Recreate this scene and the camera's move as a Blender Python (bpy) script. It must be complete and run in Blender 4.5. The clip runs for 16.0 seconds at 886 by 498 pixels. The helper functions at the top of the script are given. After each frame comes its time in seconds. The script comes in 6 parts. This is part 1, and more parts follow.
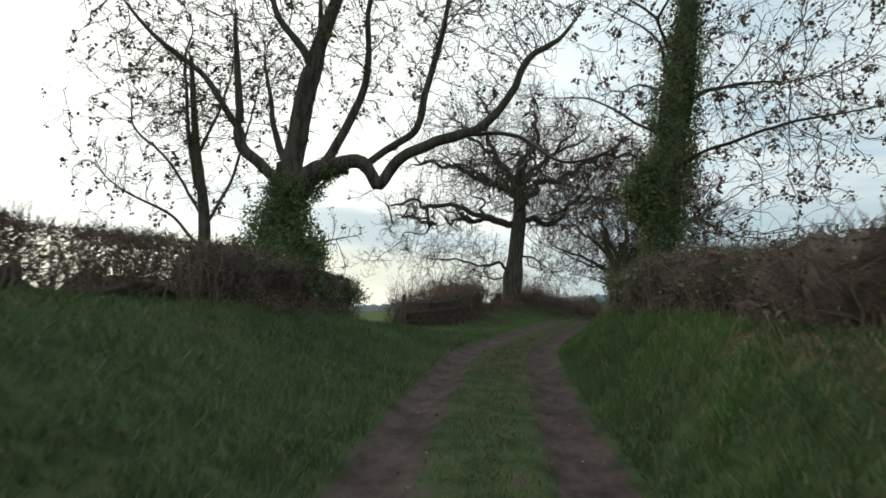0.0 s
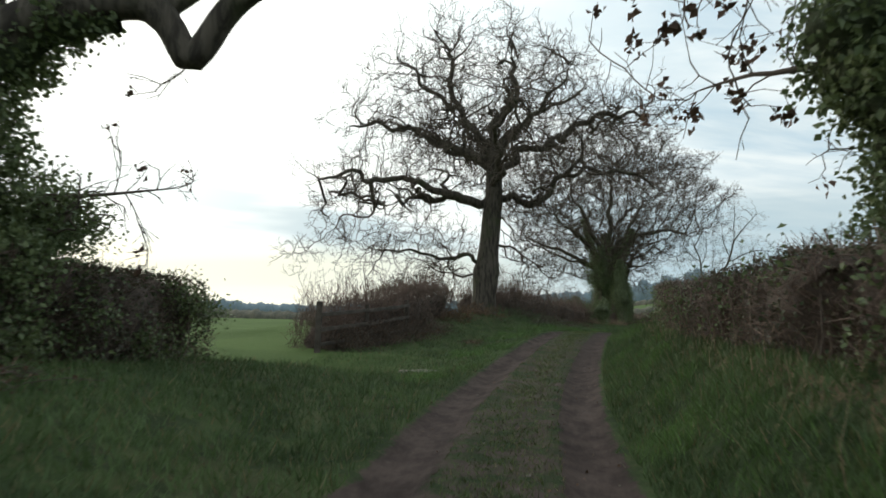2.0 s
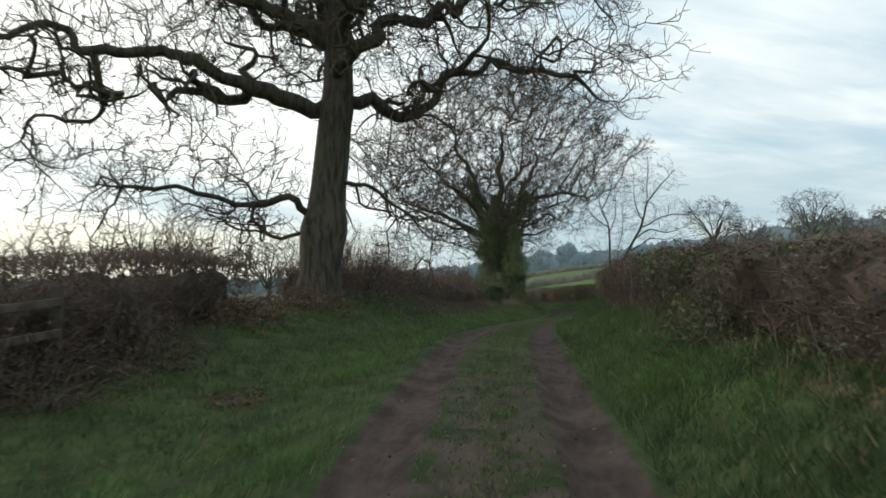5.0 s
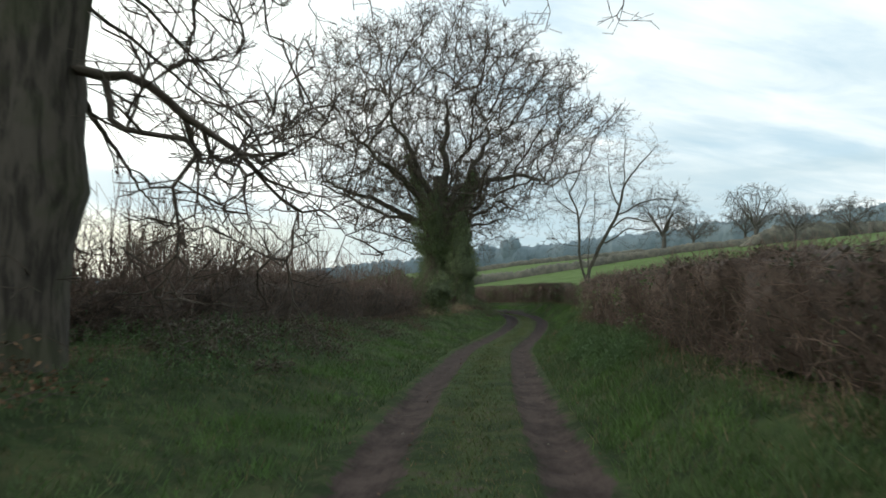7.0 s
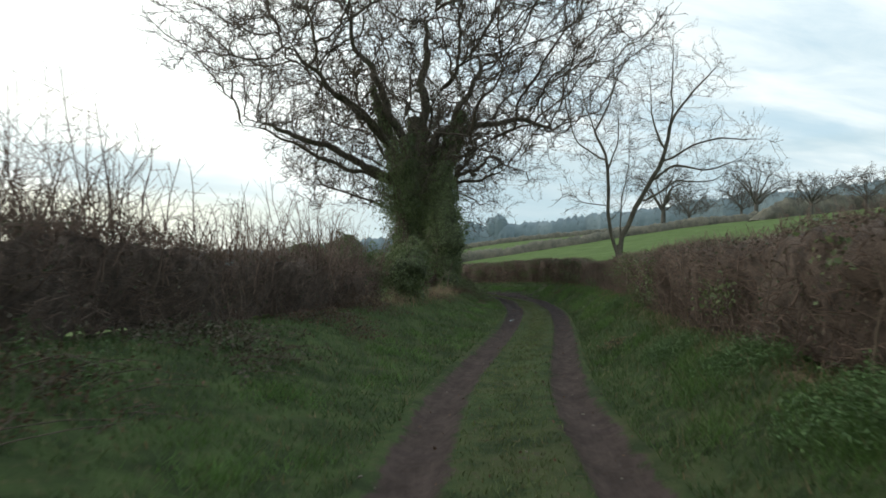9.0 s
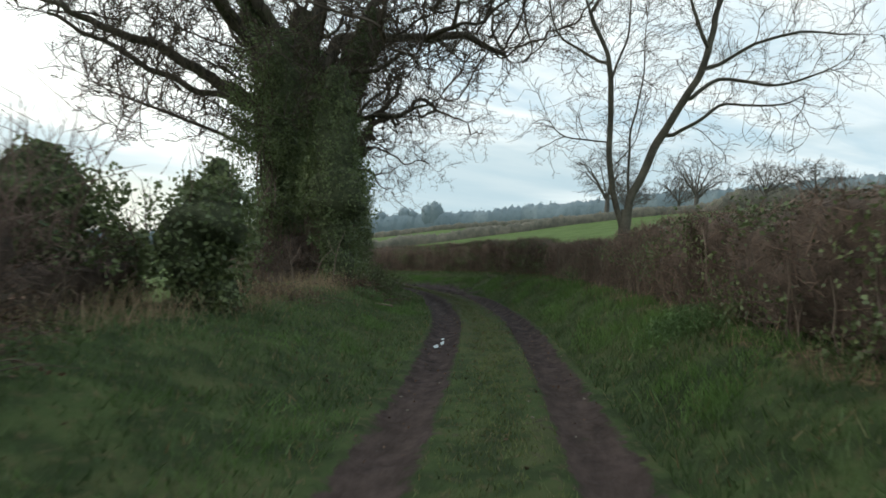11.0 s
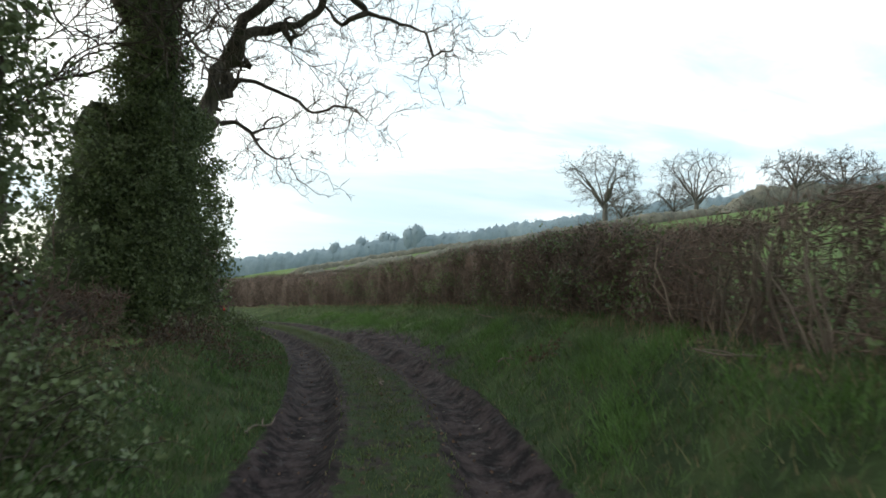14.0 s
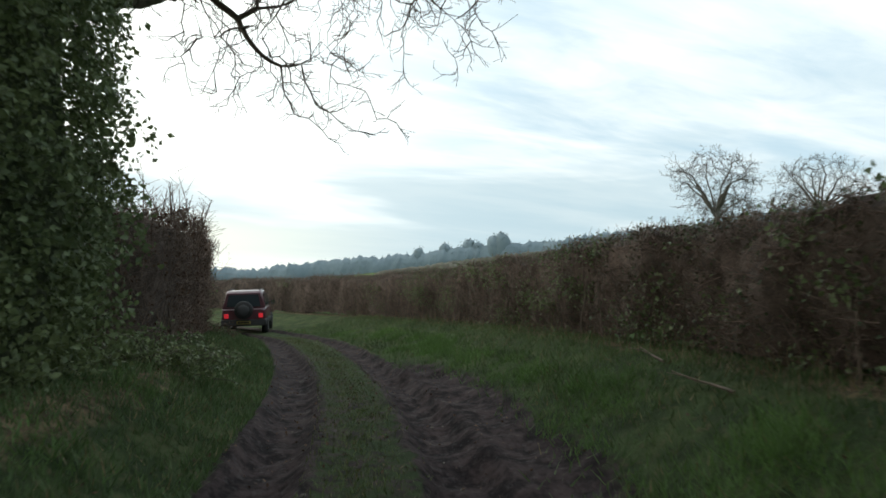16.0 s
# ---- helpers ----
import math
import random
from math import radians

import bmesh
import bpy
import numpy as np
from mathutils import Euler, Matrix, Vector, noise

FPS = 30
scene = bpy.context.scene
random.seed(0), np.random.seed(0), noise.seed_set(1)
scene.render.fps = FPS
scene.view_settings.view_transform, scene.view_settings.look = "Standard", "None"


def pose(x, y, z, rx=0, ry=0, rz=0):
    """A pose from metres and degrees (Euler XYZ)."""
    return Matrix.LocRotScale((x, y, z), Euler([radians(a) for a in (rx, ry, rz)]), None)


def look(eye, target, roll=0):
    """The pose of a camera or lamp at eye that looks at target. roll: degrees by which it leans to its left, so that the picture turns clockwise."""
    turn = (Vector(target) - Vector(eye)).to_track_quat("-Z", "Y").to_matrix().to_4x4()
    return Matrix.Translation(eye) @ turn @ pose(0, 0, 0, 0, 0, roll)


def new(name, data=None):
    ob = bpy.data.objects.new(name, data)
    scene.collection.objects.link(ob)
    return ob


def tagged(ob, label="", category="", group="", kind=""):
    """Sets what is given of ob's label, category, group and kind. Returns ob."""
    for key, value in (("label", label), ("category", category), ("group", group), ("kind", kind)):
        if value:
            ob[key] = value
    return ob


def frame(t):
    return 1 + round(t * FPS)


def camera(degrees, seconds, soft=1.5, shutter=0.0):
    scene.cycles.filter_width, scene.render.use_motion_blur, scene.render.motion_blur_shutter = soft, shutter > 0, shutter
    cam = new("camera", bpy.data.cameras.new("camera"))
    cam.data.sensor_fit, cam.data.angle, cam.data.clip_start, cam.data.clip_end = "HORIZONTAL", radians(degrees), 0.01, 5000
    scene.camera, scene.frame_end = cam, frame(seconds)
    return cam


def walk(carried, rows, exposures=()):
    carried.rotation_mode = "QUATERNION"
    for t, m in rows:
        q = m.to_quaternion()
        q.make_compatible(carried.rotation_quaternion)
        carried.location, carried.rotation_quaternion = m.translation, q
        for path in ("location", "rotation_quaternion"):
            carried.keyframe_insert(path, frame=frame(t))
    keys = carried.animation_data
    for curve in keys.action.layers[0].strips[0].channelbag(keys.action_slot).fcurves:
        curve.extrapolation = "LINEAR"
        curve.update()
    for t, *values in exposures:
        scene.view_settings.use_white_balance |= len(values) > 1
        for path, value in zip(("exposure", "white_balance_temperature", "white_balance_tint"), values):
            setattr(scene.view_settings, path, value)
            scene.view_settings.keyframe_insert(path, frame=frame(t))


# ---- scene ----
cam = camera(71.7, 16.0, 1.6, 0.25)
PATH = [
    (0, (-0.000, 0.000, 1.550), (-0.000, 9.941, 2.638), 2.07),
    (0.5, (0.234, 2.411, 1.685), (0.287, 12.345, 2.834), 1.15),
    (1, (0.443, 4.918, 1.807), (0.648, 14.856, 2.898), -0.01),
    (1.5, (0.612, 7.166, 1.928), (0.979, 17.103, 2.980), 0.98),
    (2, (0.837, 9.435, 2.092), (1.362, 19.363, 3.173), 1.25),
    (2.5, (1.103, 11.486, 2.212), (1.774, 21.401, 3.328), 0.53),
    (3, (1.361, 13.586, 2.278), (2.193, 23.496, 3.319), 0.57),
    (3.5, (1.733, 15.587, 2.348), (2.821, 25.484, 3.274), 0.81),
    (4, (2.300, 17.698, 2.423), (3.744, 27.562, 3.208), 0.64),
    (4.5, (2.867, 19.617, 2.480), (4.768, 29.407, 3.228), 0.18),
    (5, (3.461, 21.710, 2.543), (5.948, 31.370, 3.245), 0.26),
    (7.5, (7.467, 32.884, 3.123), (10.879, 42.267, 3.683), -0.06),
    (8, (8.408, 35.303, 3.057), (11.850, 44.683, 3.470), -0.22),
    (10.5, (14.387, 47.928, 2.640), (18.641, 56.977, 2.784), 1.35),
    (11, (15.905, 50.432, 2.526), (20.467, 59.330, 2.627), 1.55),
    (11.5, (17.345, 52.649, 2.497), (22.089, 61.451, 2.625), 1.16),
    (12, (18.840, 55.039, 2.476), (23.799, 63.719, 2.751), 0.23),
    (12.5, (20.187, 57.213, 2.455), (25.150, 65.885, 2.850), -0.61),
    (13, (21.412, 59.320, 2.456), (26.449, 67.946, 2.934), -0.35),
    (13.5, (22.515, 61.210, 2.454), (27.418, 69.913, 2.932), -0.44),
    (14, (23.588, 63.136, 2.462), (28.357, 71.912, 2.960), -1.32),
    (14.5, (24.538, 64.925, 2.422), (29.068, 73.827, 2.904), -2.39),
    (15, (25.376, 66.776, 2.458), (29.538, 75.852, 3.011), -1.64),
    (15.5, (26.080, 68.468, 2.469), (29.927, 77.677, 3.104), 0.29),
    (16, (26.653, 70.171, 2.451), (30.180, 79.507, 3.087), 0.84),
]
walk(cam, [(t, look(eye, target, roll)) for t, eye, target, roll in PATH],
     [(0, 0.0, 6400, 5), (1, 0.15, 6400, 5), (1.6, 0.2, 6400, 5), (2.5, -0.22, 6400, 5), (3, -0.4, 6400, 5), (3.5, -0.35, 6400, 5), (4, -0.18, 6400, 5), (5, 0.15, 6400, 5), (7.5, 0.3, 6400, 5), (10.5, 0.25, 6400, 5), (12, 0.35, 6400, 5), (13.5, 0.6, 6400, 5), (14.5, 0.68, 6400, 5), (15.5, 0.55, 6400, 5), (16, 0.3, 6400, 5)])

# ---- sky and sun ----
SUN_TURN, SUN_RISE = -48.0, 9.0   # degrees from north towards east, and above the horizon
sun_way = Vector((math.sin(radians(SUN_TURN)) * math.cos(radians(SUN_RISE)),
                  math.cos(radians(SUN_TURN)) * math.cos(radians(SUN_RISE)), math.sin(radians(SUN_RISE))))
world = bpy.data.worlds.new("dusk_sky")
scene.world = world
world.use_nodes = True


class Nodes:
    """A short way to write node trees."""

    def __init__(self, tree):
        self.tree = tree
        tree.nodes.clear()

    def add(self, kind, **given):
        node = self.tree.nodes.new(kind)
        for key, value in given.items():
            if key in ("operation", "blend_type", "data_type", "noise_dimensions", "feature", "interpolation_type", "sky_type", "attribute_name", "distance"):
                if key == "operation":
                    node.operation = value
                elif key == "blend_type":
                    node.blend_type = value
                elif key == "data_type":
                    node.data_type = value
                elif key == "noise_dimensions":
                    node.noise_dimensions = value
                elif key == "feature":
                    node.feature = value
                elif key == "interpolation_type":
                    node.interpolation_type = value
                elif key == "sky_type":
                    node.sky_type = value
                elif key == "distance":
                    node.distance = value
                elif key == "attribute_name":
                    node.attribute_name = value
        return node

    def link(self, a, b):
        self.tree.links.new(a, b)

    def feed(self, socket, value):
        if isinstance(value, bpy.types.NodeSocket):
            self.tree.links.new(value, socket)
        elif isinstance(value, (tuple, list)) and len(value) == 3 and socket.type == "RGBA":
            socket.default_value = (*value, 1)
        else:
            socket.default_value = value

    def math(self, op, a, b=0.0, clamp=False):
        node = self.add("ShaderNodeMath", operation=op)
        node.use_clamp = clamp
        self.feed(node.inputs[0], a)
        self.feed(node.inputs[1], b)
        return node.outputs[0]

    def span(self, value, a, b, c=0.0, d=1.0, smooth=True):
        node = self.add("ShaderNodeMapRange", interpolation_type="SMOOTHSTEP" if smooth else "LINEAR")
        for i, v in enumerate((value, a, b, c, d)):
            self.feed(node.inputs[i], v)
        return node.outputs[0]

    def mix(self, factor, a, b, blend="MIX"):
        node = self.add("ShaderNodeMix", data_type="RGBA", blend_type=blend)
        self.feed(node.inputs[0], factor)
        self.feed(node.inputs[6], a)
        self.feed(node.inputs[7], b)
        return node.outputs[2]

    def noise(self, vector, scale, detail=3.0, rough=0.55, warp=0.0):
        node = self.add("ShaderNodeTexNoise")
        if vector is not None:
            self.link(vector, node.inputs["Vector"])
        node.inputs["Scale"].default_value = scale
        node.inputs["Detail"].default_value = detail
        node.inputs["Roughness"].default_value = rough
        node.inputs["Distortion"].default_value = warp
        return node.outputs["Fac"]


def make_sky():
    n = Nodes(world.node_tree)
    way = n.add("ShaderNodeTexCoord").outputs["Generated"]
    sky = n.add("ShaderNodeTexSky", sky_type="NISHITA")
    sky.sun_disc = False
    sky.sun_elevation, sky.sun_rotation = radians(SUN_RISE), radians(SUN_TURN)
    sky.air_density, sky.dust_density, sky.ozone_density = 1.0, 2.0, 1.5
    parts = n.add("ShaderNodeSeparateXYZ")
    n.link(way, parts.inputs[0])
    up = n.math("MAXIMUM", parts.outputs[2], 0.0)
    dot = n.add("ShaderNodeVectorMath", operation="DOT_PRODUCT")
    n.link(way, dot.inputs[0])
    dot.inputs[1].default_value = sun_way
    near = dot.outputs["Value"]
    # a flat layer of cloud overhead, seen in perspective
    low = n.math("ADD", up, 0.13)
    flat = n.add("ShaderNodeCombineXYZ")
    n.link(n.math("DIVIDE", parts.outputs[0], low), flat.inputs[0])
    n.link(n.math("DIVIDE", parts.outputs[1], low), flat.inputs[1])
    turn = n.add("ShaderNodeMapping")
    n.link(flat.outputs[0], turn.inputs[0])
    turn.inputs["Rotation"].default_value = (0, 0, radians(28))
    turn.inputs["Scale"].default_value = (0.55, 1.5, 1)
    big = n.noise(turn.outputs[0], 0.75, 5.0, 0.55, 0.5)
    fine = n.noise(turn.outputs[0], 2.6, 6.0, 0.6, 0.6)
    cover = n.math("ADD", n.math("MULTIPLY", big, 0.7), n.math("MULTIPLY", fine, 0.3))
    thick = n.span(cover, 0.38, 0.64)
    glow = n.span(near, 0.15, 0.99)
    blue = n.mix(0.3, (0.72, 0.91, 1.05), n.mix(1.0, sky.outputs[0], (0.1, 0.1, 0.1), "MULTIPLY"))
    pale = n.mix(thick, blue, (1.0, 1.03, 1.03))
    lit = n.mix(glow, pale, (1.5, 1.48, 1.41))
    # level streaks of grey cloud low in the sky, and a warm strip under them
    level = n.add("ShaderNodeMapping")
    n.link(way, level.inputs[0])
    level.inputs["Scale"].default_value = (1.0, 1.0, 8.5)
    streak = n.noise(level.outputs[0], 1.25, 4.0, 0.5, 0.35)
    low_sky = n.math("MULTIPLY", n.span(up, 0.34, 0.14), n.span(up, 0.0, 0.06))
    bank = n.math("MULTIPLY", n.math("MULTIPLY", n.span(streak, 0.43, 0.6), low_sky), n.span(near, 0.97, 0.75, 0.25, 0.75))
    lit = n.mix(bank, lit, (0.53, 0.66, 0.73))
    strip = n.math("MULTIPLY", n.span(up, 0.125, 0.075), n.span(near, 0.35, 0.9))
    lit = n.mix(n.math("MULTIPLY", strip, 0.7), lit, (1.32, 1.22, 0.92))
    # an overcast sky is brightest overhead
    dome_light = n.math("ADD", n.math("ADD", 0.88, n.math("MULTIPLY", up, 0.1)), n.math("MULTIPLY", n.math("POWER", up, 3.0), 0.3))
    lit = n.mix(1.0, lit, dome_light, "MULTIPLY")
    back = n.add("ShaderNodeBackground")
    n.link(lit, back.inputs["Color"])
    back.inputs["Strength"].default_value = 1.0
    out = n.add("ShaderNodeOutputWorld")
    n.link(back.outputs[0], out.inputs[0])


make_sky()
sun = new("sun", bpy.data.lights.new("sun", "SUN"))
sun.data.energy, sun.data.angle, sun.data.color = 0.6, radians(20), (1.0, 0.9, 0.75)
sun.matrix_world = look((0, 0, 0), -sun_way)


# ---- materials ----
def material(name, rough=0.8, metal=0.0):
    mat = bpy.data.materials.new(name)
    mat.use_nodes = True
    n = Nodes(mat.node_tree)
    shader = n.add("ShaderNodeBsdfPrincipled")
    shader.inputs["Roughness"].default_value = rough
    shader.inputs["Metallic"].default_value = metal
    shader.inputs["Specular IOR Level"].default_value = 0.3
    out = n.add("ShaderNodeOutputMaterial")
    n.link(shader.outputs[0], out.inputs[0])
    return mat, n, shader


def place(n):
    return n.add("ShaderNodeTexCoord").outputs["Object"]


def bump(n, shader, height, strength=0.5, depth=0.02):
    node = n.add("ShaderNodeBump")
    node.inputs["Strength"].default_value = strength
    node.inputs["Distance"].default_value = depth
    n.link(height, node.inputs["Height"])
    n.link(node.outputs[0], shader.inputs["Normal"])


def mottled(name, dark, light, scale=3.0, rough=0.85, relief=0.4, depth=0.02, islands=0.0, third=None, thin=0.0):
    """A two-scale mottled surface; islands: how far each loose piece differs."""
    mat, n, shader = material(name, rough)
    at = place(n)
    a, b = n.noise(at, scale, 4.0), n.noise(at, scale * 7.3, 4.0, 0.65)
    t = n.span(n.math("ADD", n.math("MULTIPLY", a, 0.6), n.math("MULTIPLY", b, 0.4)), 0.34, 0.66)
    if islands:
        geo = n.add("ShaderNodeNewGeometry")
        t = n.math("ADD", n.math("MULTIPLY", t, 1 - islands), n.math("MULTIPLY", geo.outputs["Random Per Island"], islands))
    colour = n.mix(t, dark, light)
    if third is not None:
        geo = n.add("ShaderNodeNewGeometry")
        colour = n.mix(n.span(geo.outputs["Random Per Island"], 1 - third[1], 1.0, 0.0, 1.0), colour, third[0])
    n.link(colour, shader.inputs["Base Color"])
    if thin:
        glow = n.add("ShaderNodeBsdfTranslucent")
        n.link(colour, glow.inputs["Color"])
        both = n.add("ShaderNodeMixShader")
        both.inputs[0].default_value = thin
        n.link(shader.outputs[0], both.inputs[1])
        n.link(glow.outputs[0], both.inputs[2])
        for node in list(n.tree.nodes):
            if node.bl_idname == "ShaderNodeOutputMaterial":
                n.link(both.outputs[0], node.inputs[0])
    if relief:
        bump(n, shader, b, relief, depth)
    return mat


def bark_material(name, dark, light, moss, amount):
    mat, n, shader = material(name, 0.9)
    at = place(n)
    stretch = n.add("ShaderNodeMapping")
    n.link(at, stretch.inputs[0])
    stretch.inputs["Scale"].default_value = (9, 9, 1.6)
    ridge = n.noise(stretch.outputs[0], 1.0, 5.0, 0.6, 0.4)
    coat = n.noise(at, 1.3, 4.0)
    colour = n.mix(n.span(ridge, 0.35, 0.62), dark, light)
    colour = n.mix(n.math("MULTIPLY", n.span(coat, 0.48, 0.66), amount), colour, moss)
    n.link(colour, shader.inputs["Base Color"])
    bump(n, shader, ridge, 0.8, 0.03)
    return mat


BARK = bark_material("rough_grey_brown_bark", (0.035, 0.029, 0.023), (0.105, 0.088, 0.07), (0.06, 0.07, 0.03), 0.5)
TWIG = mottled("bare_twig_bark", (0.045, 0.034, 0.026), (0.12, 0.095, 0.072), 2.0, 0.85, 0.0, islands=0.5)
ASH = mottled("pale_grey_green_bark", (0.05, 0.046, 0.035), (0.115, 0.105, 0.08), 2.0, 0.85, 0.3)
HEDGE_WOOD = mottled("hedge_stem_bark", (0.08, 0.062, 0.05), (0.22, 0.17, 0.132), 2.0, 0.85, 0.0, islands=0.6)
HEDGE_TWIG = mottled("brown_hedge_twig", (0.08, 0.056, 0.046), (0.235, 0.165, 0.13), 1.2, 0.85, 0.0, islands=0.5)
HEDGE_LEAF = mottled("hedge_leaf", (0.05, 0.044, 0.03), (0.135, 0.108, 0.07), 0.7, 0.5, 0.0, islands=0.4, third=((0.05, 0.085, 0.035), 0.4), thin=0.25)
BROWN_LEAF = mottled("withered_leaf", (0.06, 0.035, 0.023), (0.15, 0.09, 0.058), 1.0, 0.8, 0.0, islands=0.6)
IVY_LEAF = mottled("ivy_leaf", (0.07, 0.098, 0.044), (0.175, 0.21, 0.09), 0.9, 0.38, 0.0, islands=0.55, thin=0.3)
CORE = mottled("dark_tangle", (0.06, 0.046, 0.039), (0.16, 0.118, 0.095), 6.0, 0.95, 0.8, 0.06)
# Darker than the leaves: shade within the ivy is put into this colour.
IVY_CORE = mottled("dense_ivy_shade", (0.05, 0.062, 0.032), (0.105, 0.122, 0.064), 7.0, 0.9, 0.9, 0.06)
BLADE = mottled("grass_blade", (0.04, 0.066, 0.026), (0.118, 0.178, 0.064), 0.45, 0.6, 0.0, islands=0.3, third=((0.2, 0.16, 0.085), 0.16), thin=0.3)
SHORT_BLADE = mottled("short_grass_blade", (0.065, 0.088, 0.028), (0.125, 0.155, 0.05), 0.6, 0.6, 0.0, islands=0.3, third=((0.18, 0.135, 0.075), 0.2))
WEED_LEAF = mottled("green_weed_leaf", (0.05, 0.095, 0.032), (0.13, 0.215, 0.07), 1.2, 0.5, 0.0, islands=0.5)
LUSH_BLADE = mottled("lush_grass_blade", (0.055, 0.105, 0.026), (0.145, 0.25, 0.065), 0.6, 0.55, 0.0, islands=0.3, thin=0.3)
STRAW = mottled("dry_straw", (0.16, 0.118, 0.07), (0.33, 0.25, 0.155), 1.5, 0.8, 0.0, islands=0.6)
BRACKEN = mottled("dead_bracken", (0.09, 0.052, 0.03), (0.2, 0.125, 0.07), 1.5, 0.85, 0.0, islands=0.6)
# The pale grey-blue is distance haze put into the base colour.
HAZED_WOOD = mottled("haze_painted_woodland", (0.145, 0.19, 0.215), (0.2, 0.25, 0.275), 0.06, 1.0, 0.0, islands=0.25)
FAR_TREE = mottled("far_tree_twigs", (0.07, 0.064, 0.058), (0.13, 0.12, 0.105), 0.5, 0.95, 0.0, islands=0.4)
FAR_HEDGE = mottled("far_hedge", (0.085, 0.085, 0.07), (0.17, 0.155, 0.12), 0.8, 0.95, 0.6, 0.2)
STONE = mottled("pale_stone", (0.1, 0.09, 0.075), (0.21, 0.185, 0.155), 9.0, 0.9, 0.5, 0.01)
FENCE_WOOD = mottled("weathered_fence_wood", (0.045, 0.037, 0.03), (0.11, 0.09, 0.075), 5.0, 0.9, 0.5, 0.006)


def ground_material():
    """Grass turf, worn wheel ruts, field and dead litter, mixed by how the land is used."""
    mat, n, shader = material("lane_and_fields", 0.9)
    at = place(n)
    mud = n.add("ShaderNodeAttribute", attribute_name="mud").outputs["Fac"]
    litter = n.add("ShaderNodeAttribute", attribute_name="litter").outputs["Fac"]
    field = n.add("ShaderNodeAttribute", attribute_name="field").outputs["Fac"]
    damp = n.add("ShaderNodeAttribute", attribute_name="damp").outputs["Fac"]
    broad, mid, grain = n.noise(at, 0.35, 4.0), n.noise(at, 2.2, 5.0, 0.6), n.noise(at, 26.0, 4.0, 0.7)
    speck = n.noise(at, 9.0, 5.0, 0.7)
    track = n.add("ShaderNodeCombineXYZ")
    n.link(n.add("ShaderNodeAttribute", attribute_name="across").outputs["Fac"], track.inputs[0])
    n.link(n.math("MULTIPLY", n.add("ShaderNodeAttribute", attribute_name="onward").outputs["Fac"], 0.3), track.inputs[1])
    drag, scrape = n.noise(track.outputs[0], 5.0, 4.0, 0.6), n.noise(track.outputs[0], 16.0, 4.0, 0.65)
    lump = n.noise(at, 4.2, 4.0, 0.65)
    turf = n.mix(n.span(mid, 0.36, 0.66), (0.028, 0.042, 0.018), (0.058, 0.084, 0.031))
    turf = n.mix(n.math("MULTIPLY", n.span(speck, 0.52, 0.7), 0.6), turf, (0.12, 0.092, 0.055))
    turf = n.mix(n.math("MULTIPLY", n.span(n.math("ADD", n.math("MULTIPLY", broad, 0.5), n.math("MULTIPLY", mid, 0.5)), 0.5, 0.62), 0.35), turf, (0.075, 0.064, 0.036))
    crop = n.mix(n.span(broad, 0.35, 0.65), (0.068, 0.104, 0.03), (0.095, 0.138, 0.045))
    crop = n.mix(n.math("MULTIPLY", n.span(mid, 0.5, 0.75), 0.3), crop, (0.115, 0.122, 0.058))
    soil = n.mix(n.span(n.math("ADD", n.math("ADD", n.math("MULTIPLY", drag, 0.35), n.math("MULTIPLY", scrape, 0.2)), n.math("MULTIPLY", mid, 0.45)), 0.36, 0.64), (0.034, 0.025, 0.022), (0.082, 0.061, 0.053))
    soil = n.mix(n.math("MULTIPLY", n.span(speck, 0.62, 0.74), 0.4), soil, (0.14, 0.115, 0.105))
    mire = n.mix(n.span(n.math("ADD", n.math("ADD", n.math("MULTIPLY", drag, 0.25), n.math("MULTIPLY", scrape, 0.15)), n.math("MULTIPLY", lump, 0.6)), 0.4, 0.62), (0.011, 0.008, 0.0085), (0.058, 0.042, 0.041))
    soil = n.mix(n.span(n.math("ADD", damp, n.math("MULTIPLY", n.math("SUBTRACT", mid, 0.5), 0.8)), 0.25, 0.75), soil, mire)
    dead = n.mix(n.span(speck, 0.4, 0.62), (0.05, 0.038, 0.024), (0.17, 0.125, 0.075))
    edge = n.math("ADD", mud, n.math("ADD", n.math("MULTIPLY", n.math("SUBTRACT", speck, 0.5), 0.9), n.math("MULTIPLY", n.math("SUBTRACT", mid, 0.5), 1.0)))
    colour = n.mix(field, turf, crop)
    edge2 = n.math("ADD", litter, n.math("MULTIPLY", n.math("SUBTRACT", mid, 0.5), 0.9))
    colour = n.mix(n.span(edge2, 0.35, 0.7), colour, dead)
    colour = n.mix(n.span(edge, 0.38, 0.62), colour, soil)
    n.link(colour, shader.inputs["Base Color"])
    shine = n.math("MULTIPLY", n.math("MULTIPLY", damp, n.span(speck, 0.5, 0.66)), n.span(edge, 0.45, 0.8))
    n.link(n.span(shine, 0.1, 0.9, 0.95, 0.75), shader.inputs["Roughness"])
    n.link(n.span(shine, 0.1, 0.9, 0.1, 0.16), shader.inputs["Specular IOR Level"])
    worn = n.span(edge, 0.4, 0.65)
    rough = n.math("MULTIPLY", n.math("ADD", n.math("MULTIPLY", speck, 0.6), n.math("MULTIPLY", grain, 0.4)), n.math("SUBTRACT", 1.0, n.math("MULTIPLY", worn, 0.92)))
    rough = n.math("ADD", rough, n.math("MULTIPLY", n.math("ADD", n.math("ADD", n.math("MULTIPLY", drag, 0.3), n.math("MULTIPLY", scrape, 0.2)), n.math("MULTIPLY", lump, 0.5)), worn))
    bump(n, shader, rough, 0.9, 0.06)
    return mat


GROUND = ground_material()

